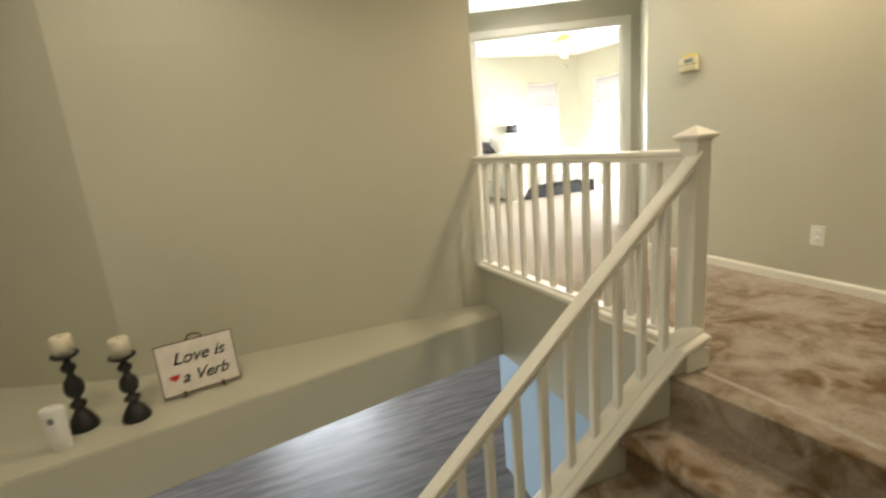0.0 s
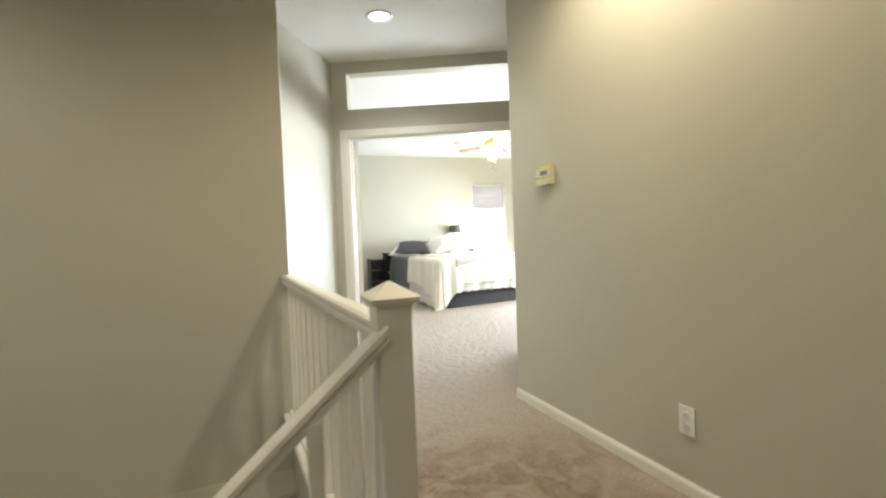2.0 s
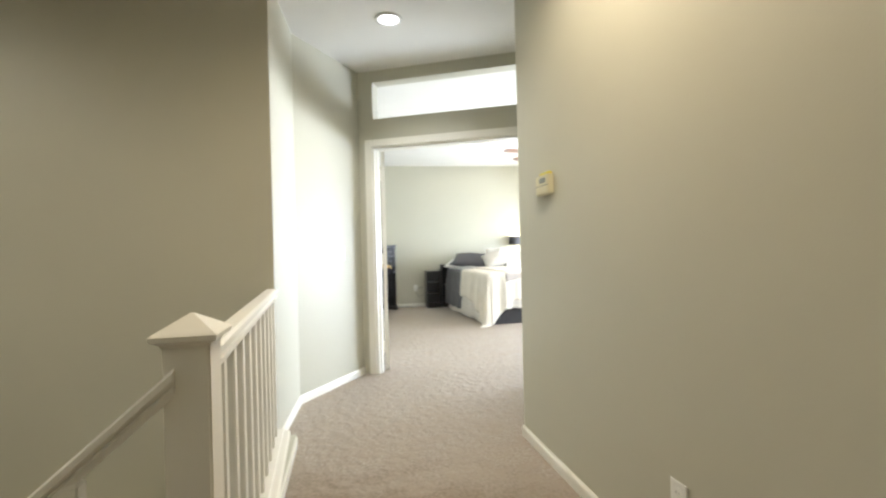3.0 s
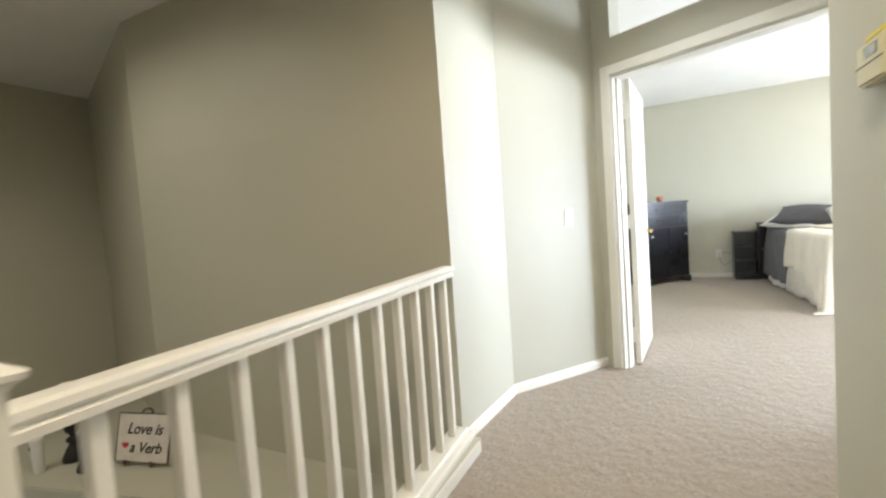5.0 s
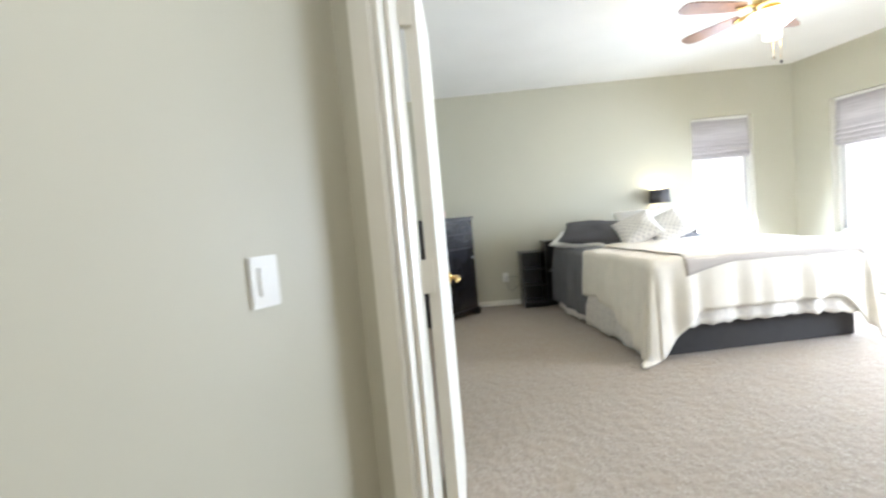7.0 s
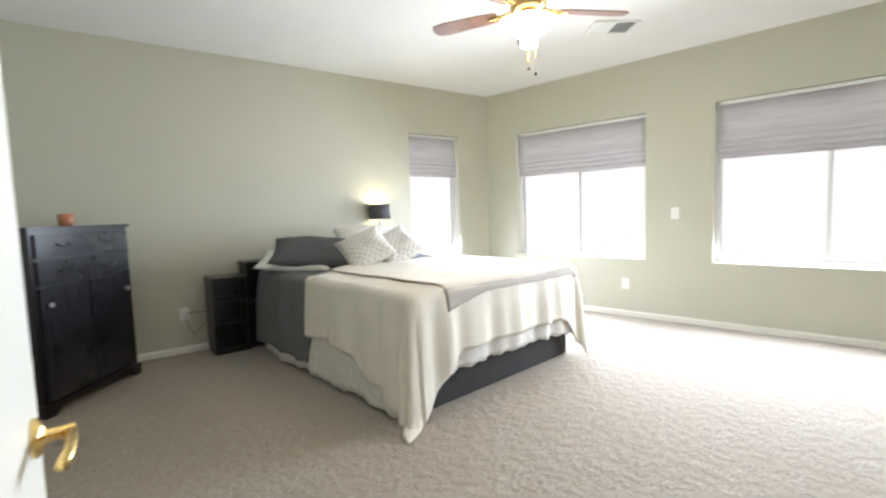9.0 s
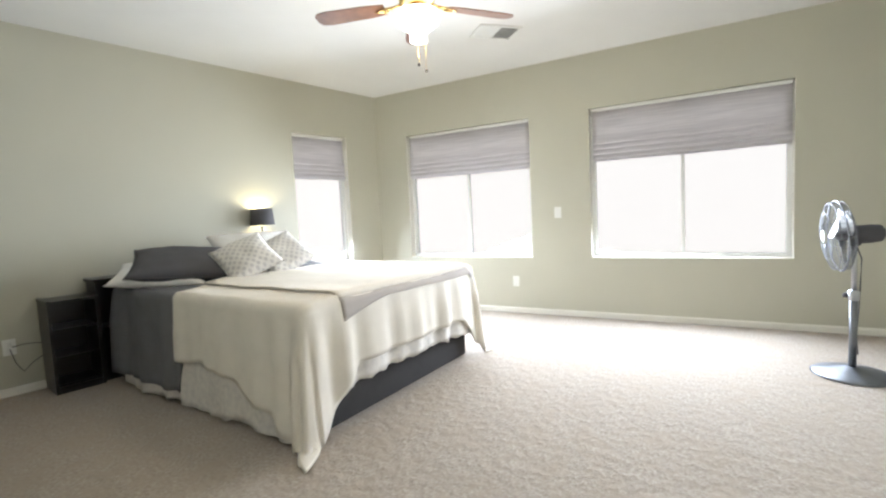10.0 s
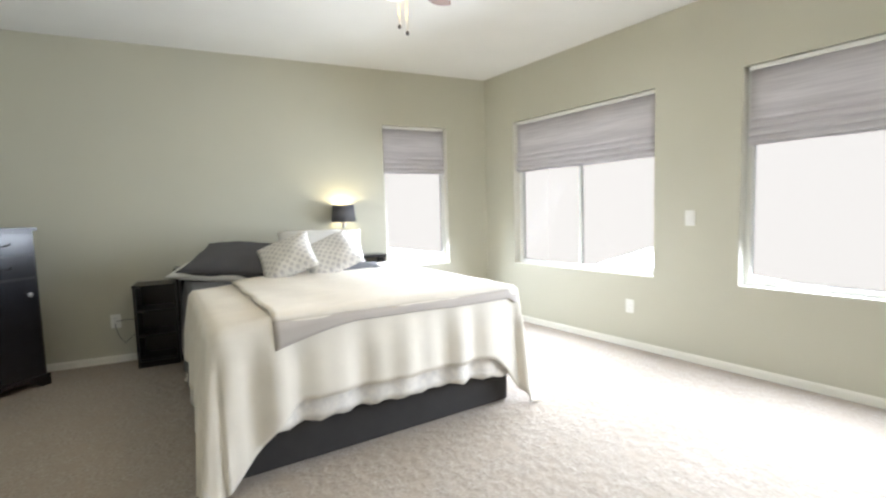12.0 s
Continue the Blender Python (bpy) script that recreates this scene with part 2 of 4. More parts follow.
def wall(name, a, b, z0, z1, thick, holes=(), mat=None):
    """A wall whose seen face runs from a to b; its thickness lies to the left if positive. holes: s0, s1, z0, z1."""
    m, length = frame_of(a, b)
    ss = sorted({0, length, *[h[0] for h in holes], *[h[1] for h in holes]})
    zs = sorted({z0, z1, *[h[2] for h in holes], *[h[3] for h in holes]})
    inside = lambda s, z: any(h[0] < s < h[1] and h[2] < z < h[3] for h in holes)
    solid = [[not inside((ss[i] + ss[i + 1]) / 2, (zs[j] + zs[j + 1]) / 2) for j in range(len(zs) - 1)] for i in range(len(ss) - 1)]
    bm = bmesh.new()
    cache = {}

    def v(s, y, z):
        k = (round(s, 5), y, round(z, 5))
        if k not in cache:
            cache[k] = bm.verts.new(m @ Vector((s, y, z)))
        return cache[k]

    ok = lambda i, j: 0 <= i < len(ss) - 1 and 0 <= j < len(zs) - 1 and solid[i][j]
    for i in range(len(ss) - 1):
        for j in range(len(zs) - 1):
            if not solid[i][j]:
                continue
            s0, s1, u0, u1 = ss[i], ss[i + 1], zs[j], zs[j + 1]
            for y in (0.0, thick):
                bm.faces.new((v(s0, y, u0), v(s1, y, u0), v(s1, y, u1), v(s0, y, u1)))
            if not ok(i - 1, j):
                bm.faces.new((v(s0, 0.0, u0), v(s0, thick, u0), v(s0, thick, u1), v(s0, 0.0, u1)))
            if not ok(i + 1, j):
                bm.faces.new((v(s1, 0.0, u0), v(s1, thick, u0), v(s1, thick, u1), v(s1, 0.0, u1)))
            if not ok(i, j - 1):
                bm.faces.new((v(s0, 0.0, u0), v(s1, 0.0, u0), v(s1, thick, u0), v(s0, thick, u0)))
            if not ok(i, j + 1):
                bm.faces.new((v(s0, 0.0, u1), v(s1, 0.0, u1), v(s1, thick, u1), v(s0, thick, u1)))
    return tagged(finish(name, bm, mat or M_WALL), kind="structure")


def baseboard(a, b, side, s0=0.0, s1=None, h=0.062, t=0.012):
    """A skirting board along a wall's seen face, standing out to the side given (1: left)."""
    m, length = frame_of(a, b)
    s1 = length if s1 is None else s1
    prof = [(0, 0), (t, 0), (t, h * 0.72), (t * 0.75, h * 0.86), (t * 0.4, h * 0.93), (t * 0.35, h), (0, h)]
    bm = bmesh.new()
    ra, rb = ([bm.verts.new(m @ Vector((s, side * (y + 0.0015), z))) for y, z in prof] for s in (s0, s1))
    bm.faces.new(ra), bm.faces.new(rb)
    for i in range(len(prof)):
        j = (i + 1) % len(prof)
        bm.faces.new((ra[i], ra[j], rb[j], rb[i]))
    return tagged(finish("baseboard", bm, M_TRIM), kind="structure")


# ---- the plan ----
CEIL = 2.71
C1, C2, P0 = (3.985, 4.99), (4.04, 5.70), (4.53, 6.395)
U, N = Vector((0.890, -0.456)), Vector((0.456, 0.890))
on_door_wall = lambda s, d=0.0: (P0[0] + U.x * s + N.x * d, P0[1] + U.y * s + N.y * d)
R0, R1, R2 = (5.40, 0.9), (5.40, 4.75), on_door_wall(1.80)
BW0, RC, WW1 = (4.2, 11.09), (9.37, 10.72), (10.12, 4.55)

wall("wall_hall_east", R0, R1, 0, CEIL, -0.10)
wall("wall_hall_return", R1, R2, 0, CEIL, -0.09)
wall("wall_switch", C2, P0, 0, CEIL, 0.10)
wall("wall_stair_corner", C1, C2, -0.62, CEIL, 0.10)
wall("wall_stair_back", (1.48, 5.06), C1, -0.62, CEIL, 0.12)
wall("wall_stair_alcove", (-0.6, 5.90), (1.48, 5.06), -0.62, CEIL, 0.12)
wall("wall_door", on_door_wall(-0.42), on_door_wall(4.2), 0, CEIL, 0.12, [(0.545, 2.065, -0.01, 2.03), (0.56, 2.06, 2.28, 2.605)])
WN = wall("wall_north", BW0, RC, 0, CEIL, 0.15, [(3.94, 4.69, 0.63, 2.15)])
WE = wall("wall_east", RC, WW1, 0, CEIL, 0.15, [(0.46, 2.07, 0.63, 2.16), (2.70, 4.40, 0.63, 2.16)])
wall("wall_west", (4.2, 6.62), BW0, 0, CEIL, 0.12)
wall("wall_south", on_door_wall(4.19), (10.2, 4.5), 0, CEIL, -0.12)
wall("wall_stair_south", (-0.6, 0.9), (5.5, 0.9), -2.75, CEIL, -0.12)
wall("wall_stair_west", (-0.6, 5.9), (-0.6, 0.8), -0.62, CEIL, -0.12)
for a, b, side, s0, s1 in ((R0, R1, 1, 0, None), (R1, R2, 1, 0, None), (C1, C2, -1, 0.0, None), (C2, P0, -1, 0, None),
                           (BW0, RC, -1, 0, None), (RC, WW1, -1, 0, None)):
    baseboard(a, b, side, s0, s1)

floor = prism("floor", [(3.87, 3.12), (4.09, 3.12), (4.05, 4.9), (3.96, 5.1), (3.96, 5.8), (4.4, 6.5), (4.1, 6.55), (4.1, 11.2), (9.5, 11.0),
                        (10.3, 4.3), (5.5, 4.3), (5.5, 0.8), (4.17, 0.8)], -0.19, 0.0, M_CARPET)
tagged(floor, kind="structure")
ceiling = prism("ceiling", [(-0.8, 0.7), (10.4, 0.7), (10.4, 11.4), (-0.8, 11.4)], CEIL, CEIL + 0.15, M_CEIL)
tagged(ceiling, kind="structure")
tagged(prism("ceiling_lower", [(-3.2, 5.15), (10.3, 5.15), (10.3, 11.3), (-3.2, 11.3)], -0.68, -0.62, M_CEIL), kind="structure")
tagged(prism("floor_lower", [(-3.2, 0.7), (10.3, 0.7), (10.3, 11.3), (-3.2, 11.3)], -2.85, -2.75, M_PLANK), kind="structure")
# White lower wall; the blue of the daylight is put into its paint.
tagged(box("wall_lower_east", (4.6, 0.9, -2.75), (4.7, 6.04, -0.69), material("white paint tinted daylight blue", (0.50, 0.64, 0.74), 0.6), bevel=0), kind="structure")
tagged(box("wall_lower_north", (-3.2, 11.2, -2.75), (10.3, 11.3, -0.62), M_WALL, bevel=0), kind="structure")
tagged(box("wall_lower_west", (-3.2, 0.9, -2.75), (-3.1, 11.3, -0.3), M_WALL, bevel=0), kind="structure")
tagged(box("ground", (-400, -400, -3.2), (400, 400, -3.0), material("pale gravel", (0.38, 0.36, 0.33), 0.9, spots=0.2), bevel=0), kind="structure")

# ledge over the stair well and the edge of the floor
prism("ledge", [(-0.6, 3.80), (3.97, 4.72), (3.97, 5.03), (1.48, 5.10), (-0.6, 5.94)], -0.60, -0.265, M_WALL, bevel=0.008)
tagged(bpy.data.objects["ledge"], kind="structure")
tagged(box("floor_skirt", (4.0855, 3.24, 0.0), (4.097, 4.95, 0.055), M_TRIM, bevel=0.002), kind="structure")
tagged(box("wall_floor_edge", (3.965, 3.195, -0.60), (4.085, 4.98, 0.055), M_WALL, bevel=0), kind="structure")
# ---- stairs ----
RISE, RUN = 0.18, 0.235
stair = thing("staircase", (0, 0, 0), "carpeted stair flight with rounded brown nosings beside the white rail", "stairs")
for k in range(1, 7):
    x0 = 3.87 - RUN * k
    z = -RISE * k
    line = lambda x, y: (x + 0.13 * (3.10 - y), y)
    bm = bmesh.new()
    prof = [(0.0, z - 0.2), (0.0, z - 0.06), (-0.022, z - 0.056), (-0.036, z - 0.040), (-0.038, z - 0.022), (-0.028, z - 0.006), (-0.010, z), (RUN + 0.01, z), (RUN + 0.01, z - 0.2)]
    rows = [[bm.verts.new((*line(x0 + px, y), pz)) for px, pz in prof] for y in (0.92, 3.085)]
    bm.faces.new(rows[0]), bm.faces.new(rows[1])
    for i in range(len(prof)):
        j = (i + 1) % len(prof)
        bm.faces.new((rows[0][i], rows[0][j], rows[1][j], rows[1][i]))
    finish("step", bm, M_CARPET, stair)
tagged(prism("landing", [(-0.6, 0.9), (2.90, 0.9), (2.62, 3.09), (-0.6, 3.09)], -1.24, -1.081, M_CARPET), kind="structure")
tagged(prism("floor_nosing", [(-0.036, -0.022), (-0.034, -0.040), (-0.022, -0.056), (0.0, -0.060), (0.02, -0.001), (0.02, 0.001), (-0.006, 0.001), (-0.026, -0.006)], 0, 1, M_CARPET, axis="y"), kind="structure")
o = bpy.data.objects["floor_nosing"]
o.matrix_basis = Matrix.Translation((3.865 + 0.13 * 2.2, 0.9, 0)) @ Matrix(((1, -0.13 * 2.2, 0, 0), (0, 2.2, 0, 0), (0, 0, 1, 0), (0, 0, 0, 1)))

SL = 0.80
shoe_z = lambda x: 0.13 + SL * (min(x, 3.97) - 3.97)
tagged(prism("wall_stringer", [(4.06, -0.2), (4.06, 0.11), (3.95, 0.10), (2.3, shoe_z(2.3) - 0.03), (-0.6, shoe_z(2.3) - 0.03), (-0.6, -2.75), (2.2, -2.75)],
             3.09, 3.19, M_WALL, axis="y"), kind="structure")


def sweep_rail(name, p0, p1, prof, mat, parent, label=""):
    """A moulding whose section (across, up) is swept from p0 to p1, its ends cut upright."""
    a, b = Vector(p0), Vector(p1)
    d = Vector((b.x - a.x, b.y - a.y, 0)).normalized()
    side = Vector((-d.y, d.x, 0))
    bm = bmesh.new()
    ra, rb = ([bm.verts.new(p + side * y + Vector((0, 0, z))) for y, z in prof] for p in (a, b))
    bm.faces.new(ra), bm.faces.new(rb)
    for i in range(len(prof)):
        j = (i + 1) % len(prof)
        bm.faces.new((ra[i], ra[j], rb[j], rb[i]))
    ob = finish(name, bm, mat, parent, label=label)
    return ob


RAIL = [(-0.029, -0.052), (0.029, -0.052), (0.031, -0.036), (0.024, -0.030), (0.034, -0.020), (0.033, -0.006), (0.022, 0.0),
        (-0.022, 0.0), (-0.033, -0.006), (-0.034, -0.020), (-0.024, -0.030), (-0.031, -0.036)]
SHOE = [(-0.068, -0.028), (0.068, -0.028), (0.068, -0.008), (0.060, -0.002), (0.035, 0.0), (0.030, 0.012), (-0.030, 0.012), (-0.035, 0.0), (-0.060, -0.002), (-0.068, -0.008)]


def baluster(parent, x, y, z0, z1, w=0.032):
    return box("baluster", (x - w / 2, y - w / 2, z0), (x + w / 2, y + w / 2, z1), M_TRIM, parent, bevel=0.003)


balustrade = thing("balcony_railing", (4.03, 4.1, 0), "white painted balcony railing with square balusters above the stair well", "railing")
inv = Matrix.Translation((-4.03, -4.1, 0))


def local(ob, thing_ob):
    ob.matrix_basis = thing_ob.matrix_basis.inverted() @ ob.matrix_basis
    return ob


def place_in(t, *obs):
    for ob in obs:
        local(ob, t)


place_in(balustrade, sweep_rail("handrail", (4.085, 3.215, 0.905), (3.97, 4.975, 0.905), RAIL, M_TRIM, balustrade),
         sweep_rail("shoe_rail", (4.075, 3.215, 0.083), (3.985, 4.985, 0.083), SHOE, M_TRIM, balustrade))
for i in range(11):
    place_in(balustrade, baluster(balustrade, 3.982 + 0.0087 * i, 4.88 - 0.152 * i, 0.094, 0.855))
# newel post
newel = thing("newel_post", (4.095, 3.195, 0), "square white newel post with low pyramid cap at stair head", "post")
box("post", (-0.042, -0.042, -0.12), (0.042, 0.042, 0.945), M_TRIM, newel, bevel=0.004)
bm = bmesh.new()
prof = [(0.043, 0.937), (0.046, 0.945), (0.058, 0.951), (0.060, 0.961), (0.054, 0.966), (0.004, 0.998)]
lathe(bm, [(r * math.sqrt(2), z) for r, z in prof], 4, Matrix.Rotation(radians(45), 4, "Z"))
finish("cap", bm, M_TRIM, newel)
stair_rail = thing("stair_railing", (3.4, 3.165, 0), "white painted sloping stair handrail with square balusters", "railing")
RS = 0.87
rail_z = lambda x: 0.835 + RS * (x - 4.0)
place_in(stair_rail, sweep_rail("handrail", (4.075, 3.175, rail_z(4.075)), (2.3, 3.165, rail_z(2.3)), RAIL, M_TRIM, stair_rail),
         sweep_rail("shoe_rail", (3.93, 3.14, shoe_z(3.93)), (2.3, 3.14, shoe_z(2.3)), [(y, z + 0.008) for y, z in SHOE], M_TRIM, stair_rail),
         sweep_rail("shoe_rail", (4.075, 3.14, 0.135), (3.93, 3.14, shoe_z(3.93)), [(y, z + 0.008) for y, z in SHOE], M_TRIM, stair_rail))
for i in range(14):
    x = 3.90 - 0.12 * i
    place_in(stair_rail, baluster(stair_rail, x, 3.155, shoe_z(x) + 0.005, rail_z(x) - 0.045))
tagged(box("trim", (3.955, 3.075, -0.004), (4.075, 3.09, 0.085), M_TRIM), kind="structure")

# ---- door ----
door_case = thing("door_casing", (*on_door_wall(0), 0), "white moulded double door casing in the sage wall", "door frame", turn=math.degrees(math.atan2(U.y, U.x)))
S0, S1, H, CW = 0.125, 1.645, 2.03, 0.065
for d0, d1 in ((-0.018, 0.0), (0.12, 0.138)):
    y0, y1 = (-0.018, -0.0015) if d0 < 0 else (0.1215, 0.138)
    for lo, hi, nm in (((S0 - CW, y0, 0), (S0 + 0.004, y1, H + CW), "casing_leg"), ((S1 - 0.004, y0, 0), (S1 + CW, y1, H + CW), "casing_leg"), ((S0 + 0.004, y0, H - 0.004), (S1 - 0.004, y1, H + CW), "casing_head")):
        box(nm, lo, hi, M_TRIM, door_case, bevel=0.005)
for lo, hi in (((S0, 0.0, 0), (S0 + 0.018, 0.12, H)), ((S1 - 0.018, 0.0, 0), (S1, 0.12, H)), ((S0, 0, H - 0.018), (S1, 0.12, H))):
    box("jamb", lo, hi, M_TRIM, door_case, bevel=0.002)
for lo, hi in (((S0 + 0.018, 0.04, 0), (S0 + 0.03, 0.075, H - 0.02)), ((S1 - 0.03, 0.04, 0), (S1 - 0.018, 0.075, H - 0.02))):
    box("stop", lo, hi, M_TRIM, door_case, bevel=0.002)
hinge = Vector(on_door_wall(S0 + 0.045, 0.128))
leaf = thing("door_leaf", (hinge.x, hinge.y, 0), "open white interior door with a brass lever", "door", turn=90 - 4.5)
box("panel", (0.012, -0.018, 0.012), (0.766, 0.017, 2.02), M_TRIM, leaf, bevel=0.003)
for z in (0.22, 1.03, 1.80):
    box("hinge", (0.0, -0.004, z - 0.05), (0.02, 0.032, z + 0.05), M_TRIM, leaf, 0.002)
for sgn in (-1, 1):
    rose = turned("lever_rose", [(0.026, 0.0), (0.026, 0.006), (0.016, 0.012), (0.009, 0.014), (0.009, 0.045)], M_BRASS, leaf, 20,
                  Matrix.Translation((0.70, sgn * 0.018, 0.93)) @ Matrix.Rotation(radians(-90 * sgn), 4, "X"))
    bm = bmesh.new()
    tube(bm, [(0.70, sgn * 0.058, 0.93), (0.66, sgn * 0.062, 0.931), (0.62, sgn * 0.06, 0.93), (0.595, sgn * 0.055, 0.926)], 0.0075)
    finish("lever", bm, M_BRASS, leaf, True)


# ---- windows and shades ----
def window(name, a, b, s0, s1, z0, z1, mullion):
    m, _ = frame_of(a, b)
    w = new(name)
    w.matrix_basis = m @ Matrix.Translation((s0, 0, z0))
    tagged(w, "white vinyl window in a plastered opening, blank daylight behind", "window", kind="structure")
    W, H = s1 - s0, z1 - z0
    e, d0, d1 = 0.045, 0.085, 0.145
    box("window_frame", (0, d0, 0), (e, d1, H), M_PLASTIC, w, 0.003)
    box("window_frame", (W - e, d0, 0), (W, d1, H), M_PLASTIC, w, 0.003)
    box("window_frame", (e, d0, 0), (W - e, d1, e), M_PLASTIC, w, 0.003)
    box("window_frame", (e, d0, H - e), (W - e, d1, H), M_PLASTIC, w, 0.003)
    if mullion:
        box("mullion", (W * 0.491, d0 + 0.005, e), (W * 0.509, d1 - 0.005, H - e), M_PLASTIC, w, 0.003)
    cuts = [(e, W * 0.491), (W * 0.509, W - e)] if mullion else [(e, W - e)]
    for x0, x1 in cuts:
        g = box("pane", (x0, 0.112, e), (x1, 0.116, H - e), M_GLASS, w, 0)
        g.visible_shadow = False
    tagged(box("window_sill", (0.001, 0.002, -0.004), (W - 0.001, d0, 0.006), M_TRIM, w, 0.002))
    # White strips added on the reveals for the daylit gap beside the shade.
    for x0, x1 in ((0.0005, 0.004), (W - 0.004, W - 0.0005)):
        box("bright_reveal", (x0, 0.004, 0.006), (x1, d0, H - 0.001), M_TRIM, w, 0)
    return m


def shade(m, s0, s1, z_top, z_bot, group):
    """A roman shade: a flat cloth that ends in stacked soft folds."""
    t = new("roman_shade")
    t.matrix_basis = m @ Matrix.Translation((s0, 0, z_top))
    tagged(t, "grey linen roman shade half drawn up over bright window", "window shade", group)
    W, H = s1 - s0, z_top - z_bot
    bm = bmesh.new()
    prof = [(0.045, 0.0), (0.043, -H * 0.45)]
    for k in range(4):
        z = -H * 0.62 - k * H * 0.10
        prof += [(0.046, z + 0.02), (0.026 - 0.003 * k, z - 0.012), (0.030 - 0.003 * k, z - 0.030), (0.05, z - 0.026)]
    prof += [(0.03, -H + 0.004), (0.032, -H), (0.052, -H), (0.058, -H * 0.5), (0.058, 0)]
    n = 24
    cols = []
    for i in range(n + 1):
        x = W * i / n
        sag = 0.003 * math.sin(5 * x) + 0.0015 * math.sin(19 * x + 1)
        cols.append([bm.verts.new((x, y + 0.003 * math.sin(11 * x + 30 * z), z + sag * min(1, -z / H))) for y, z in prof])
    for a, b in zip(cols, cols[1:]):
        for k in range(len(prof)):
            j = (k + 1) % len(prof)
            bm.faces.new((a[k], b[k], b[j], a[j]))
    bm.faces.new(cols[0]), bm.faces.new(cols[-1])
    finish("cloth", bm, M_SHADE, t, True)
    box("headrail", (0.002, 0.024, -0.03), (W - 0.002, 0.042, -0.001), M_PLASTIC, t, 0.003)
    return t


mN = window("window_1", BW0, RC, 3.94, 4.69, 0.63, 2.15, False)
mE = window("window_2", RC, WW1, 0.46, 2.07, 0.63, 2.16, True)
window("window_3", RC, WW1, 2.70, 4.40, 0.63, 2.16, True)
shade(mN, 3.95, 4.66, 2.145, 1.64, "window shades")
shade(mE, 0.49, 2.06, 2.155, 1.62, "window shades")
shade(mE, 2.735, 4.385, 2.155, 1.62, "window shades")
# ---- bed ----
BX0, BX1, BY0, BY1, BZ = 6.34, 8.00, 8.48, 10.68, 0.735


def drape(name, parent, mat, y_head, top, left, foot, right, fold, lay, seed, x_from=None, hem=0.0, thick=0.006, label="", wide=0.0):
    """A cloth over the bed: it lies on the top and hangs at the left, the foot and the right by the lengths given."""
    rnd = random.Random(12)
    ph = [rnd.uniform(0, 6.3) for _ in range(6)]
    nx, ny, nl, nf = 44, 44, 16, 16
    a_list = [-1 + i / nl for i in range(nl)] + [i / nx for i in range(nx)] + [1 + i / nl for i in range(nl + 1)]
    b_list = [-1 + i / nf for i in range(nf)] + [i / ny for i in range(ny + 1)]
    bx0 = BX0 if x_from is None else x_from
    bm = bmesh.new()
    grid = []
    for a in a_list:
        col = []
        for b in b_list:
            u, v = min(max(a, 0), 1), max(b, 0)
            yh = y_head(u) if callable(y_head) else y_head
            x, y = bx0 + (BX1 - bx0) * u, BY0 + (yh - BY0) * v
            dl, df, dr = left(v), foot(u), right(v)
            dx = -a * dl if a < 0 else ((a - 1) * dr if a > 1 else 0)
            dy = -b * df if b < 0 else 0
            sx = -1 if a < 0 else 1
            d = (dx ** 2.0 + dy ** 2.0) ** 0.5 if dx + dy > 0 else 0.0
            if x_from is not None and a < 0:
                d, dx = 0, 0
            way = Vector((sx * dx, -dy, 0))
            way = way.normalized() if way.length > 0 else way
            ang = math.atan2(dy, dx) if dx * dy > 0 else 0
            s = x * (dy > 0) + y * (dx > 0) + ang * 0.35
            drop = max(0.0, d - 0.03)
            fade = min(1.0, drop / 0.25)
            wave = math.sin(s * 19 + ph[0] + 1.5 * math.sin(s * 6 + ph[1])) * 0.6 + math.sin(s * 37 + ph[2]) * 0.3
            corner = 1.0 if dx * dy > 0 else 0.0
            out = (0.022 + lay) * min(1, d / 0.05) + 0.05 * drop + 0.5 * fold * fade + 1.25 * fold * fade * wave + corner * (0.10 + wide) * drop * math.sin(2 * ang)
            z = top - drop + 0.004 * math.sin(9 * x + ph[3]) * math.cos(7 * y + ph[4]) * (1 - fade)
            z += 0.012 * noise.noise(Vector((x * 3, y * 3, 2)))
            if b <= -1 + 1e-6 or a <= -1 + 1e-6 or a >= 2 - 1e-6:
                z += hem * math.sin(s * 45 + ph[5])
            if z < 0.012:
                out += (0.012 - z) * 0.5
                z = 0.012 + 0.006 * (1 + wave)
            col.append(bm.verts.new((x + way.x * out, y + way.y * out, z)))
        grid.append(col)
    for p, q in zip(grid, grid[1:]):
        for k in range(len(p) - 1):
            bm.faces.new((p[k], q[k], q[k + 1], p[k + 1]))
    bmesh.ops.recalc_face_normals(bm, faces=bm.faces)
    me = bpy.data.meshes.new(name)
    bm.to_mesh(me), bm.free()
    me.materials.append(mat)
    for p in me.polygons:
        p.use_smooth = True
    ob = new(name, me)
    so = ob.modifiers.new("thickness", "SOLIDIFY")
    so.thickness, so.offset = thick, 0
    ob.parent = parent
    return tagged(ob, label)


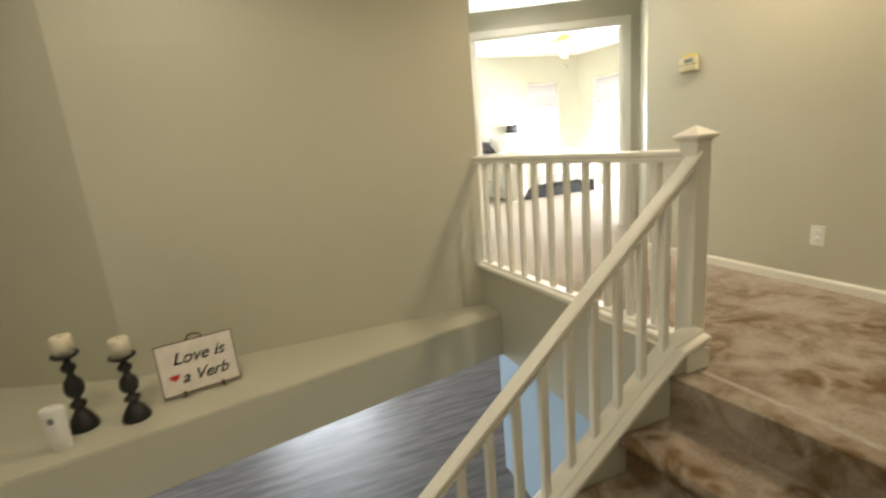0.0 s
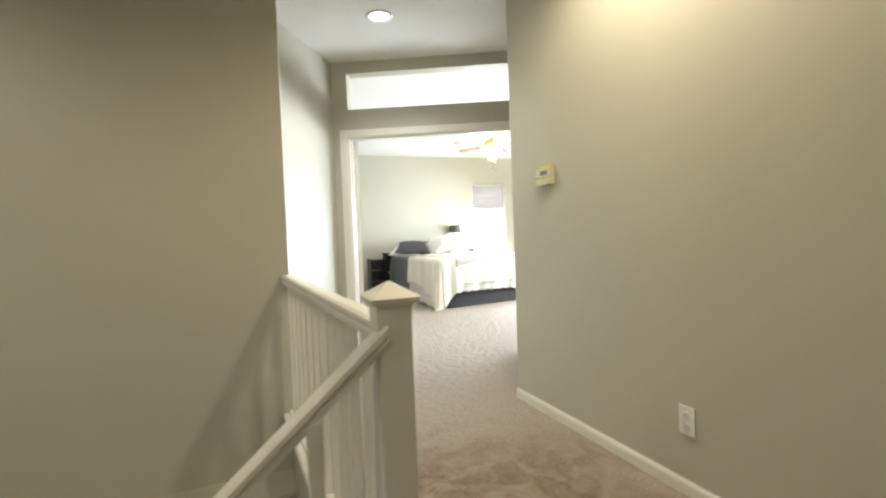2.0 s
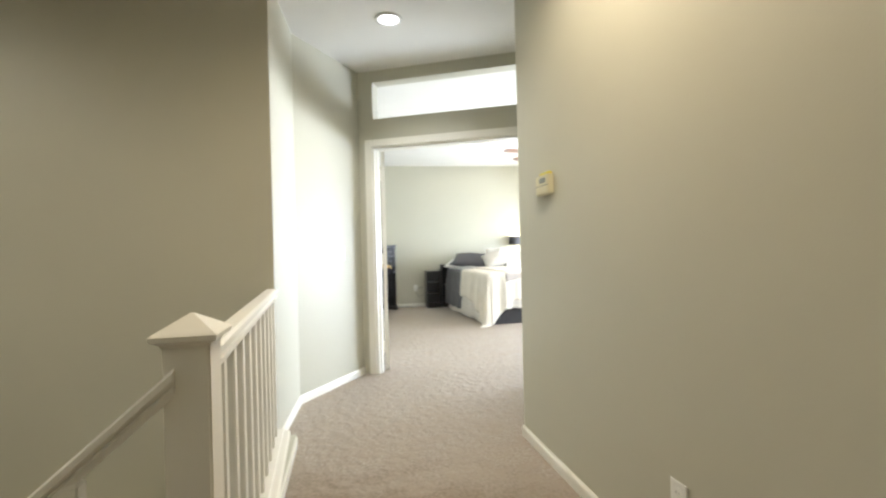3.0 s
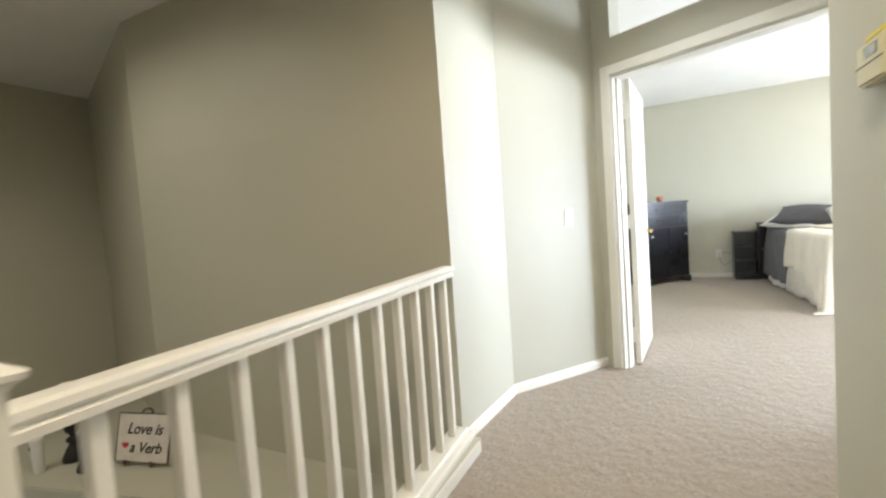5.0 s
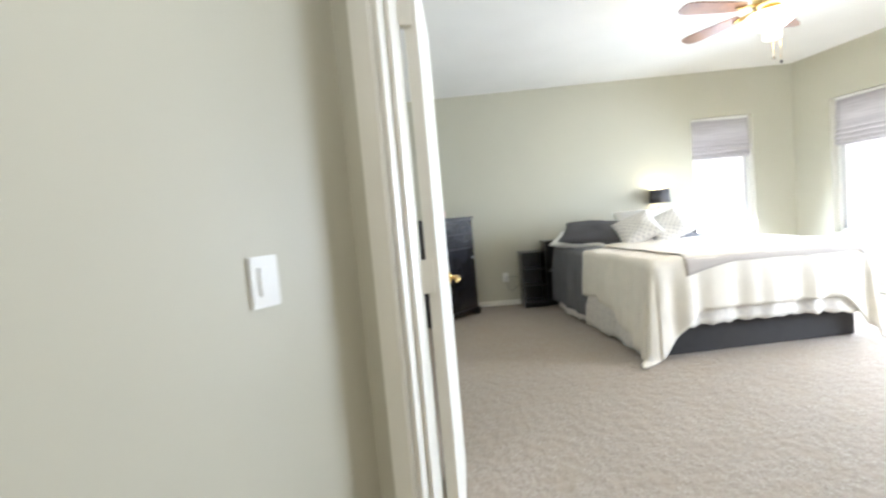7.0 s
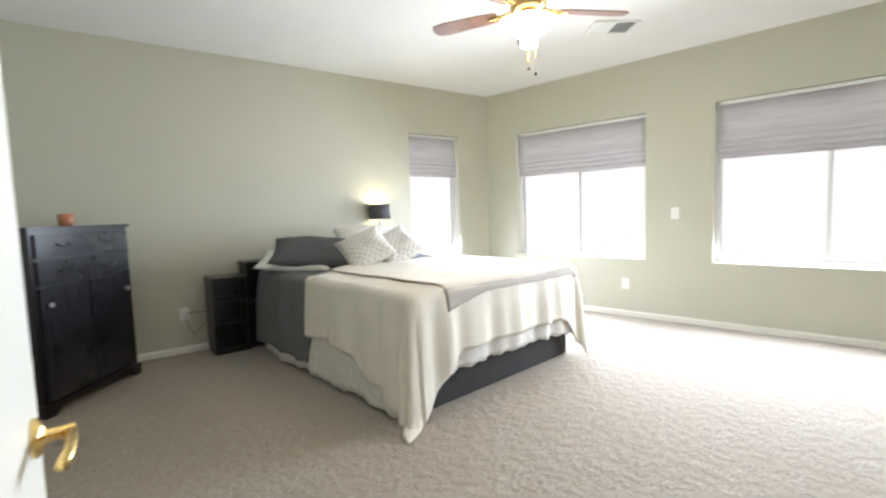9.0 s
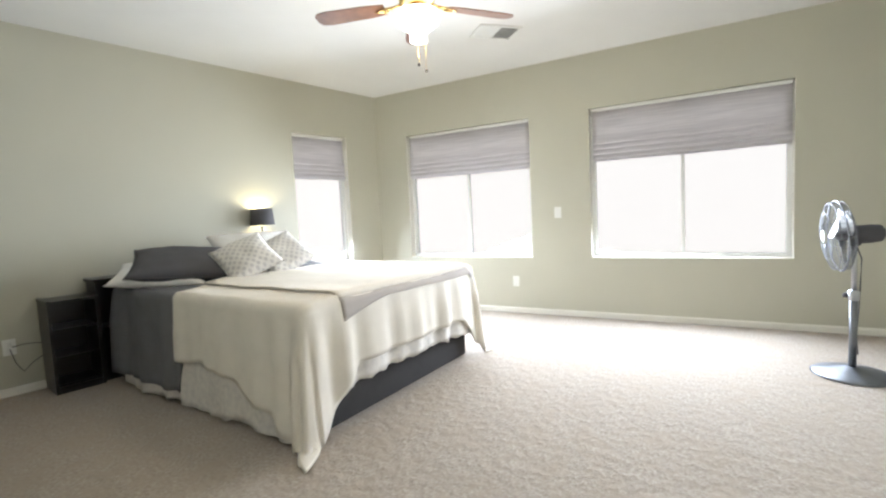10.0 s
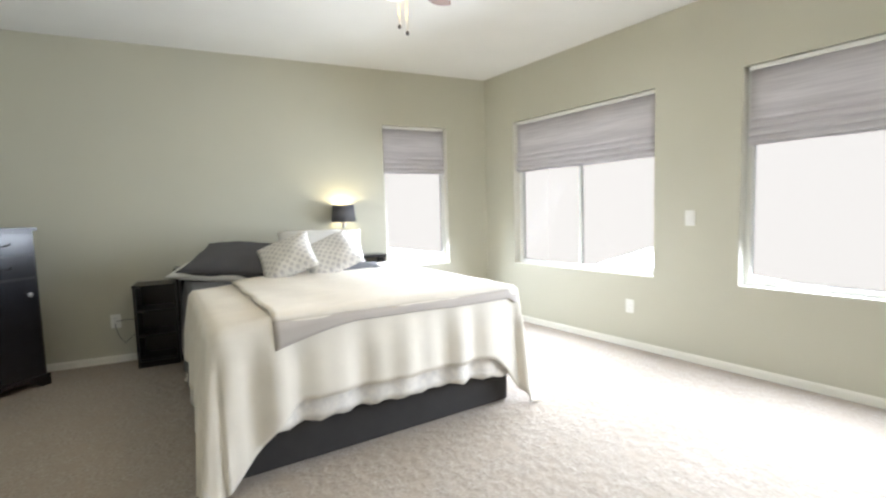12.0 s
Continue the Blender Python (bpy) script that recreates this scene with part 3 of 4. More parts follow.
bed = thing("bed", (0, 0, 0), "king bed with dark base, cream blanket and charcoal pillows", "bed")
box("base", (BX0 + 0.0, BY0 + 0.02, 0.0), (BX1, BY1, 0.30), M_BEDBASE, bed, 0.012)
box("box_spring", (BX0 + 0.005, BY0 + 0.025, 0.30), (BX1 - 0.005, BY1, 0.47), M_BEDBASE, bed, 0.02)
box("mattress", (BX0 + 0.01, BY0 + 0.03, 0.47), (BX1 - 0.01, BY1, 0.715), M_WHITE, bed, 0.05)
head_edge = lambda u: 9.66 + 0.92 * min(max(u, 0), 0.55)
ease = lambda t: t * t * (3 - 2 * t)
drape("quilt", bed, M_QUILT, 10.46, BZ - 0.014, lambda v: 0.74 + 0.02 * math.sin(17 * v), lambda u: 0.515 + 0.06 * abs(2 * u - 1) ** 4, lambda v: 0.40, 0.022, 0.0, 4, hem=0.008,
      label="pale patterned quilt with a scalloped hem")
drape("duvet", bed, M_DUVET, 10.6, BZ - 0.002, lambda v: 0.05 if v < 0.45 else 0.05 + 0.62 * ease(min(1, (v - 0.45) / 0.10)), lambda u: 0.06, lambda v: 0.3, 0.022, 0.012, 9, thick=0.006,
      label="charcoal grey duvet cover")
drape("blanket", bed, M_CREAM, head_edge, BZ + 0.012, lambda v: 0.46 + 0.29 * max(0, 1 - v / 0.6) ** 1.2 + 0.012 * math.sin(23 * v), lambda u: 0.43 + 0.32 * max(0, 1 - u / 0.20) ** 1.1 + 0.24 * max(0, (u - 0.86) / 0.14) ** 1.6, lambda v: 0.46 + 0.12 * max(0, 1 - v / 0.3), 0.020, 0.030, 2, thick=0.010,
      label="cream knitted blanket draped to the carpet", wide=-0.05)


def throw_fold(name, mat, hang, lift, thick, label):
    """The turned-back layer of the blanket, or the grey strip painting shade below it: it lies on the top and hangs
    over the foot of the bed by hang(u).
    """
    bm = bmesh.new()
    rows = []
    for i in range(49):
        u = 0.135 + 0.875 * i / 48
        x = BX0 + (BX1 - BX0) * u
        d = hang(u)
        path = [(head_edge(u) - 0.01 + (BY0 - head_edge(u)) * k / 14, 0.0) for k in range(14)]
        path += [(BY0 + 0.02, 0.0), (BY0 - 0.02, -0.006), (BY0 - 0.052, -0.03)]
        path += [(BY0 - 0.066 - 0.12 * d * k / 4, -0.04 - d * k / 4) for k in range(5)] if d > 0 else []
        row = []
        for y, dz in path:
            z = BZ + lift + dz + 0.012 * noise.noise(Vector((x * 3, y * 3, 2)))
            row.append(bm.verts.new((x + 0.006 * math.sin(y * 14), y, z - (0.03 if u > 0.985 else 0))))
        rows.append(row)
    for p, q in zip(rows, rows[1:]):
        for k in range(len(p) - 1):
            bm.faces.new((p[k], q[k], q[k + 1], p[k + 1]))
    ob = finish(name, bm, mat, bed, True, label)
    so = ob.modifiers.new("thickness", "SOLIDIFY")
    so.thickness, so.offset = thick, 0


# Pale grey strip that puts the shade under the turned-back edge into colour.
throw_fold("fold_shade_strip", material("pale grey fold shade", (0.50, 0.46, 0.42), 0.95, spots=0.05, spec=0.1), lambda u: 0.02 + 0.11 * max(0, 1 - (u - 0.1) / 0.3) ** 1.5 + 0.02 * u, 0.024, 0.005, "pale grey strip painting the shade under the blanket fold")
throw_fold("blanket_fold", M_CREAM, lambda u: 0, 0.031, 0.005, "cream turned-back blanket layer")
bed.matrix_basis = Matrix.Translation((6.375, 8.465, 0)) @ Matrix.Rotation(radians(3.0), 4, "Z") @ Matrix.Translation((-6.34, -8.50, 0))


def pillow_mesh(name, w, d, h, mat, seed, parent=None):
    rnd = random.Random(seed)
    n = 22
    bm = bmesh.new()
    sides = []
    for sgn in (1, -1):
        g = []
        for i in range(n + 1):
            row = []
            for j in range(n + 1):
                u, v = 2 * i / n - 1, 2 * j / n - 1
                edge = max(abs(u), abs(v))
                if sgn == -1 and edge > 1 - 1e-6:
                    row.append(sides[0][i][j])
                    continue
                t = max(0.0, (1 - abs(u) ** 2.6) * (1 - abs(v) ** 2.6)) ** 0.5
                x = w / 2 * u * (1 - 0.07 * (1 - v * v))
                y = d / 2 * v * (1 - 0.07 * (1 - u * u))
                wr = 0.012 * noise.noise(Vector((x * 7 + seed, y * 7, sgn))) + 0.006 * math.sin(20 * u + 9 * v + seed) * (1 - t)
                row.append(bm.verts.new((x, y, sgn * (h / 2 * t) + wr * (0.3 + t))))
            g.append(row)
        sides.append(g)
        for p, q in zip(g, g[1:]):
            for k in range(n):
                bm.faces.new((p[k], q[k], q[k + 1], p[k + 1]))
    return finish(name, bm, mat, parent, True)


def pillow(name, place, size, turn, mat, seed, label, category="pillow", piping=None):
    t = thing(name, (0, 0, 0), label, category, "pillows on the bed")
    t.matrix_basis = pose(*place, *turn)
    pillow_mesh("cushion", *size, mat, seed, t)
    if piping:
        bm = bmesh.new()
        w, d = size[0] / 2, size[1] / 2
        path = []
        for k in range(48):
            a = 2 * math.pi * k / 48
            c, s = math.cos(a), math.sin(a)
            m = max(abs(c), abs(s))
            u, v = c / m, s / m
            path.append((w * u * (1 - 0.07 * (1 - v * v)), d * v * (1 - 0.07 * (1 - u * u)), 0))
        path.append(path[0])
        tube(bm, path, 0.004, 6)
        finish("piping", bm, piping, t, True)
    return t


def pattern_material():
    m = material("cream cushion with grey diamonds", (0.72, 0.70, 0.64), 0.9, spec=0.2)
    n, l = m.node_tree.nodes, m.node_tree.links
    b = n["Principled BSDF"]
    co, mp, ch, x = n.new("ShaderNodeTexCoord"), n.new("ShaderNodeMapping"), n.new("ShaderNodeTexVoronoi"), n.new("ShaderNodeMix")
    mp.inputs["Scale"].default_value, mp.inputs["Rotation"].default_value = (24, 24, 2), (0, 0, radians(45))
    ch.inputs["Randomness"].default_value, ch.inputs["Scale"].default_value = 0.15, 1.0
    l.new(co.outputs["Object"], mp.inputs[0]), l.new(mp.outputs[0], ch.inputs["Vector"])
    r = n.new("ShaderNodeMapRange")
    r.inputs[1].default_value, r.inputs[2].default_value = 0.24, 0.42
    x.data_type = "RGBA"
    l.new(ch.outputs["Distance"], r.inputs[0]), l.new(r.outputs[0], x.inputs[0])
    x.inputs[6].default_value, x.inputs[7].default_value = (0.54, 0.52, 0.50, 1), (0.72, 0.70, 0.65, 1)
    l.new(x.outputs[2], b.inputs["Base Color"])
    return m


M_DIAMOND = pattern_material()
pillow("pillow", (6.49, 10.31, 0.815), (0.66, 0.44, 0.13), (16, 4, -36), M_WHITE, 1, "white pillow under a charcoal pillow on the bed")
pillow("pillow", (6.68, 10.24, 0.875), (0.84, 0.56, 0.19), (19, 5, -27), M_GREY, 2, "charcoal cotton pillow on top of a white pillow", piping=M_GREY)
pillow("pillow", (7.48, 10.02, 0.760), (0.55, 0.42, 0.07), (3, 0, -8), M_GREY, 3, "flat charcoal pillow lying on the grey duvet")
pillow("pillow", (7.32, 10.36, 0.925), (0.76, 0.46, 0.18), (40, 0, -12), M_WHITE, 4, "white pillow leaning behind the patterned cushions")
pillow("throw_cushion", (6.935, 9.87, 0.905), (0.42, 0.42, 0.15), (38, -21, -16), M_DIAMOND, 5, "small cream cushion with grey diamonds beside a charcoal pillow", "cushion", M_DIAMOND)
pillow("throw_cushion", (7.275, 9.90, 0.895), (0.43, 0.42, 0.15), (37, -22, -6), M_DIAMOND, 6, "small cream cushion with grey diamonds before a white pillow", "cushion", M_DIAMOND)


# ---- headboard, night stand, lamp ----
headboard = thing("headboard", (6.16, 10.70, 0), "black wooden bookcase headboard behind the king bed", "headboard", turn=-2.5)
HW = 1.88
for lo, hi, nm in (((0, 0, 0), (0.022, 0.24, 0.775), "side"), ((HW - 0.022, 0, 0), (HW, 0.24, 0.775), "side"), ((-0.012, -0.012, 0.775), (HW + 0.012, 0.25, 0.80), "top"),
                   ((0.022, 0.0, 0.40), (HW - 0.022, 0.24, 0.42), "shelf"), ((0.022, 0.23, 0.01), (HW - 0.022, 0.24, 0.775), "back"), ((0.022, 0.004, 0.0), (HW - 0.022, 0.02, 0.40), "front")):
    box(nm, lo, hi, M_BLACK, headboard, 0.002)
stand = thing("nightstand", (5.85, 10.66, 0), "narrow black wooden night stand with open shelves", "nightstand", turn=-2.5)
for lo, hi, nm in (((0, 0, 0), (0.02, 0.31, 0.69), "side"), ((0.285, 0, 0), (0.305, 0.31, 0.69), "side"), ((-0.004, -0.006, 0.668), (0.307, 0.31, 0.684), "top"), ((0.02, 0.295, 0.02), (0.285, 0.305, 0.668), "back"),
                   ((0.02, 0.004, 0.0), (0.285, 0.02, 0.05), "plinth"), ((0.02, 0.02, 0.05), (0.285, 0.295, 0.064), "shelf"), ((0.02, 0.01, 0.255), (0.285, 0.295, 0.27), "shelf"),
                   ((0.02, 0.01, 0.46), (0.285, 0.295, 0.475), "shelf")):
    box(nm, lo, hi, M_BLACK, stand, 0.002)
lamp = thing("table_lamp", (7.66, 10.76, 0.80), "table lamp with charcoal drum shade on the black headboard", "lamp")
turned("base", [(0.06, 0.0), (0.06, 0.012), (0.02, 0.02), (0.012, 0.03)], M_STEEL, lamp)
turned("stem", [(0.006, 0.03), (0.006, 0.10), (0.014, 0.115), (0.018, 0.13), (0.014, 0.15), (0.007, 0.165), (0.007, 0.27), (0.018, 0.30), (0.018, 0.34)], M_STEEL, lamp)
bm = bmesh.new()
rings = []
for r, z in ((0.122, 0.345), (0.106, 0.515), (0.103, 0.515), (0.119, 0.345)):
    rings.append([bm.verts.new((r * math.cos(k * math.pi / 18), r * math.sin(k * math.pi / 18), z)) for k in range(36)])
for a, b in zip(rings, rings[1:] + rings[:1]):
    for k in range(36):
        bm.faces.new((a[k], a[(k + 1) % 36], b[(k + 1) % 36], b[k]))
finish("shade", bm, M_GREY, lamp, True, "charcoal fabric drum shade")
turned("bulb", [(0.01, 0.345), (0.03, 0.38), (0.03, 0.41), (0.012, 0.435)], glow_material("lamp bulb", (1, 0.85, 0.6), 3), lamp, 12)
bulb = new("bedside_lamp", bpy.data.lights.new("bedside_lamp", "POINT"))
bulb.data.energy, bulb.data.color, bulb.data.shadow_soft_size = 7, (1.0, 0.83, 0.45), 0.03
bulb.location = (7.66, 10.76, 1.27)

# ---- dresser ----
mD, WD = frame_of((4.72, 10.03), (5.29, 10.66))
dresser = new("dresser")
dresser.matrix_basis = mD
tagged(dresser, "black wooden dresser with two drawers over two cupboard doors", "dresser")
box("body", (0.01, 0.012, 0.06), (WD - 0.01, 0.42, 1.165), M_BLACK, dresser, 0.004)
box("top", (-0.008, -0.008, 1.165), (WD + 0.008, 0.43, 1.19), M_BLACK, dresser, 0.006)
prism("plinth", [(0.0, 0), (0.07, 0), (0.10, 0.03), (0.16, 0.055), (WD - 0.16, 0.055), (WD - 0.10, 0.03), (WD - 0.07, 0), (WD, 0), (WD, 0.085), (0, 0.085)], -0.006, 0.014, M_BLACK, dresser, axis="y")
for x0, x1 in ((0.0, 0.02), (WD - 0.02, WD)):
    box("side_foot", (x0, 0.014, 0), (x1, 0.42, 0.085), M_BLACK, dresser, 0.002)
M_FRONT = material("black satin drawer front", (0.022, 0.022, 0.027), 0.22, spots=0.2, scale=6, bump=0.05, bump_scale=25)
for z0, z1 in ((1.0, 1.145), (0.83, 0.98)):
    dr = box("drawer", (0.035, -0.006, z0), (WD - 0.035, 0.012, z1), M_FRONT, dresser, 0.006)
    for xc in (0.23, WD - 0.23):
        bm = bmesh.new()
        zc = (z0 + z1) / 2
        tube(bm, [(xc - 0.045, -0.006, zc + 0.008), (xc - 0.04, -0.02, zc), (xc, -0.024, zc - 0.012), (xc + 0.04, -0.02, zc), (xc + 0.045, -0.006, zc + 0.008)], 0.004, 6)
        finish("drawer_pull", bm, M_BLACK, dr, True)
for x0, x1, kx in ((0.035, WD / 2 - 0.004, 0.075), (WD / 2 + 0.004, WD - 0.035, -0.075)):
    dd = box("cupboard_door", (x0, -0.006, 0.10), (x1, 0.012, 0.81), M_FRONT, dresser, 0.005)
    box("raised_panel", (x0 + 0.06, -0.012, 0.17), (x1 - 0.06, -0.005, 0.60), M_FRONT, dd, 0.005)
    for q in range(3):
        xa = x0 + 0.09 + q * ((x1 - x0 - 0.18) / 2)
        box("fret", (xa - 0.012, -0.011, 0.65), (xa + 0.012, -0.005, 0.77), M_FRONT, dd, 0.004)
    xk = (x1 - 0.06) if kx < 0 else x0 + 0.06
    turned("knob", [(0.006, 0), (0.007, 0.008), (0.017, 0.014), (0.018, 0.022), (0.010, 0.028)], M_STEEL, dd, 14, Matrix.Translation((xk, -0.006, 0.70)) @ Matrix.Rotation(radians(90), 4, "X"))
cup = thing("candle_cup", tuple((mD @ Vector((WD - 0.42, 0.13, 1.19)))), "small terracotta candle cup on the black dresser", "cup")
M_TERRA = material("terracotta glaze", (0.45, 0.17, 0.08), 0.4, spots=0.3, scale=20)
turned("body", [(0.032, 0), (0.042, 0.01), (0.045, 0.085), (0.041, 0.085), (0.038, 0.05), (0.002, 0.05)], M_TERRA, cup)
turned("candle", [(0.036, 0.051), (0.036, 0.068), (0.002, 0.070)], M_CREAM, cup)


# ---- plates on the walls ----
def plate(a, b, s, z, side, kind, label, w=0.075, h=0.118):
    m, _ = frame_of(a, b)
    base = m @ Matrix.Translation((s, side * 0.001, z))
    t = new(kind)
    t.matrix_basis = base @ (Matrix.Identity(4) if side > 0 else Matrix.Rotation(math.pi, 4, "Z"))
    tagged(t, label, "switch" if "switch" in kind else "outlet")
    box("cover", (-w / 2, 0, -h / 2), (w / 2, 0.006, h / 2), M_PLASTIC, t, 0.0025)
    if "switch" in kind:
        box("rocker", (-0.017, 0.005, -0.033), (0.017, 0.010, 0.033), M_PLASTIC, t, 0.002)
    else:
        for dz in (-0.022, 0.022):
            sk = turned("socket", [(0.017, 0.0), (0.017, 0.0025), (0.0155, 0.003)], M_PLASTIC, t, 18, Matrix.Translation((0, 0.0055, dz)) @ Matrix.Rotation(radians(-90), 4, "X"))
            for dx in (-0.006, 0.006):
                box("slot", (dx - 0.001, 0.0078, dz - 0.002), (dx + 0.001, 0.0092, dz + 0.006), M_GREY, sk, 0)
    return t


plate(R0, R1, 3.45 - 0.9, 0.31, 1, "wall_outlet", "white duplex wall outlet on the sage hall wall")
plate(C2, P0, 0.545, 1.09, -1, "light_switch", "white rocker light switch beside the door casing")
ow = plate(BW0, RC, 1.49, 0.36, -1, "wall_outlet", "white wall outlet with a thin black cord")
plate(RC, WW1, 1.86, 0.36, -1, "wall_outlet", "white wall outlet under the bedroom window")
plate(RC, WW1, 2.36, 1.12, -1, "light_switch", "white switch plate between the two wide windows")
cord = thing("power_cord", (0, 0, 0), "thin dark power cord from outlet to night stand", "cord")
bm = bmesh.new()
q = [mN.copy()]
p0 = q[0] @ Vector((1.49, -0.02, 0.36))
tube(bm, [p0, p0 + Vector((0.03, -0.02, 0.005)), p0 + Vector((0.08, -0.01, 0.01)), p0 + Vector((0.15, 0.0, 0.0)), p0 + Vector((0.2, 0.01, -0.02))], 0.003, 6)
tube(bm, [p0, p0 + Vector((0.0, -0.03, -0.03)), p0 + Vector((0.02, -0.03, -0.12)), p0 + Vector((0.06, -0.02, -0.19)), p0 + Vector((0.12, 0.0, -0.14)), p0 + Vector((0.19, 0.0, -0.1))], 0.003, 6)
finish("cable", bm, M_GREY, cord, True)
box("plug", tuple(p0 + Vector((-0.014, -0.012, -0.016))), tuple(p0 + Vector((0.014, 0.012, 0.016))), M_PLASTIC, cord, 0.004)

# thermostat
thermo = new("thermostat")
thermo.matrix_basis = frame_of(R0, R1)[0] @ Matrix.Translation((4.355 - 0.9, 0.001, 1.42))
tagged(thermo, "cream thermostat with small grey display and yellow top", "thermostat")
M_THERMO = material("cream plastic", (0.66, 0.62, 0.42), 0.45, spots=0.03)
box("body", (-0.075, 0, -0.05), (0.075, 0.032, 0.048), M_THERMO, thermo, 0.006)
box("display", (-0.045, 0.031, 0.008), (0.025, 0.0335, 0.034), material("lcd grey", (0.25, 0.27, 0.24), 0.2), thermo, 0.001)
box("cover_strip", (-0.06, 0.002, 0.048), (0.04, 0.026, 0.062), material("yellow plastic", (0.72, 0.62, 0.08), 0.5), thermo, 0.003)
box("lid_seam", (-0.0745, 0.0315, -0.006), (0.0745, 0.033, -0.003), M_GREY, thermo, 0)

# ---- ceiling pieces ----
down = thing("downlight", (4.72, 5.38, CEIL), "round white recessed downlight, switched on", "ceiling light")
turned("trim_ring", [(0.095, -0.001), (0.095, -0.008), (0.075, -0.010), (0.070, -0.002)], M_PLASTIC, down, 32)
turned("lens", [(0.069, -0.0015), (0.069, -0.005), (0.03, -0.006)], glow_material("lit lens", (1.0, 0.95, 0.85), 4.0), down, 32)

vent = thing("ceiling_vent", (8.55, 8.44, CEIL), "white metal ceiling register with angled louvres", "vent", turn=-38)
for lo, hi in (((-0.19, -0.14, -0.012), (0.19, -0.115, -0.001)), ((-0.19, 0.115, -0.012), (0.19, 0.14, -0.001)), ((-0.19, -0.115, -0.012), (-0.165, 0.115, -0.001)),
               ((0.165, -0.115, -0.012), (0.19, 0.115, -0.001)), ((-0.012, -0.115, -0.012), (0.012, 0.115, -0.001))):
    box("frame", lo, hi, M_PLASTIC, vent, 0.002)
for k in range(14):
    x = -0.15 + 0.0215 * k + (0.01 if k > 6 else 0)
    tilt = 35 if k < 7 else -35
    box("louvre", (-0.010, -0.113, -0.001), (0.010, 0.113, 0.001), M_PLASTIC, vent, 0, m=Matrix.Translation((x, 0, -0.009)) @ Matrix.Rotation(radians(tilt), 4, "Y"))
# Dark sheet that paints the shade behind the louvres; no duct is built.
box("backing", (-0.165, -0.115, -0.002), (0.165, 0.115, -0.0012), material("painted duct shade", (0.16, 0.16, 0.15), 0.8), vent, 0)

fan = thing("ceiling_fan", (7.185, 8.215, -0.045), "ceiling fan with walnut blades, brass fittings and lit glass", "ceiling fan")
turned("canopy", [(0.065, 2.754), (0.065, 2.73), (0.05, 2.66), (0.018, 2.65)], M_BRASS, fan)
turned("downrod", [(0.012, 2.66), (0.012, 2.56)], M_BRASS, fan, 12)
turned("motor_housing", [(0.03, 2.575), (0.075, 2.565), (0.105, 2.54), (0.11, 2.50), (0.10, 2.475), (0.06, 2.462)], M_BRASS, fan, 32)
turned("light_fitter", [(0.055, 2.463), (0.06, 2.45), (0.06, 2.43), (0.04, 2.425)], M_BRASS, fan)
M_BOWL = glow_material("lit frosted glass", (1.0, 0.98, 0.93), 3.0)
turned("glass_bowl", [(0.06, 2.43), (0.125, 2.425), (0.14, 2.40), (0.125, 2.365), (0.085, 2.335), (0.03, 2.322), (0.005, 2.320)], M_BOWL, fan, 32)
turned("finial", [(0.004, 2.321), (0.018, 2.315), (0.014, 2.305), (0.004, 2.295)], M_BRASS, fan, 16)
turned("glass_sleeve", [(0.05, 2.327), (0.052, 2.26), (0.048, 2.258)], M_BOWL, fan, 24)
for dx, dy, z in ((0.03, 0.03, 2.14), (0.05, -0.01, 2.10)):
    bm = bmesh.new()
    tube(bm, [(dx, dy, 2.44), (dx, dy, z)], 0.0012, 5)
    finish("pull_chain", bm, M_BRASS, fan)
    turned("chain_knob", [(0.003, z + 0.01), (0.008, z + 0.004), (0.009, z - 0.006), (0.004, z - 0.012)], M_GREY, fan, 10, Matrix.Translation((dx, dy, 0)))
for k in range(5):
    ang = -31 + 72 * k
    m = Matrix.Rotation(radians(ang), 4, "Z")
    pts = [(0.20, -0.045), (0.30, -0.058), (0.58, -0.066), (0.635, -0.055), (0.655, -0.03), (0.655, 0.03), (0.635, 0.055), (0.58, 0.066), (0.30, 0.058), (0.20, 0.045)]
    ob = prism("blade", pts, -0.0035, 0.0035, M_BLADE, fan)
    ob.matrix_basis = m @ Matrix.Translation((0, 0, 2.475)) @ Matrix.Rotation(radians(11), 4, "X")
    bm = bmesh.new()
    tube(bm, [(0.09, 0, 2.49), (0.14, 0, 2.478), (0.20, 0.018, 2.468), (0.26, 0.0, 2.468), (0.20, -0.018, 2.468), (0.14, 0, 2.478)], 0.008, 6)
    br = finish("blade_bracket", bm, M_BRASS, fan, True)
    br.matrix_basis = m
fl = new("fan_lamp", bpy.data.lights.new("fan_lamp", "POINT"))
fl.data.energy, fl.data.color, fl.data.shadow_soft_size = 26, (1.0, 0.76, 0.43), 0.12
fl.location = (7.185, 8.215, 2.24)

# ---- pedestal fan ----
M_DARKSTEEL = material("dull grey steel", (0.22, 0.23, 0.25), 0.42, 0.9, spots=0.1, scale=20)
pf = thing("pedestal_fan", (8.80, 6.07, 0), "steel pedestal fan on a round chrome base", "fan")
turned("base", [(0.215, 0.002), (0.218, 0.010), (0.205, 0.018), (0.12, 0.032), (0.05, 0.055), (0.024, 0.062)], M_DARKSTEEL, pf, 40)
turned("pole", [(0.021, 0.06), (0.021, 0.50)], M_DARKSTEEL, pf, 16)
turned("collar", [(0.024, 0.49), (0.030, 0.50), (0.030, 0.545), (0.022, 0.555)], M_STEEL, pf, 16)
turned("upper_pole", [(0.014, 0.555), (0.014, 0.86)], M_STEEL, pf, 16)
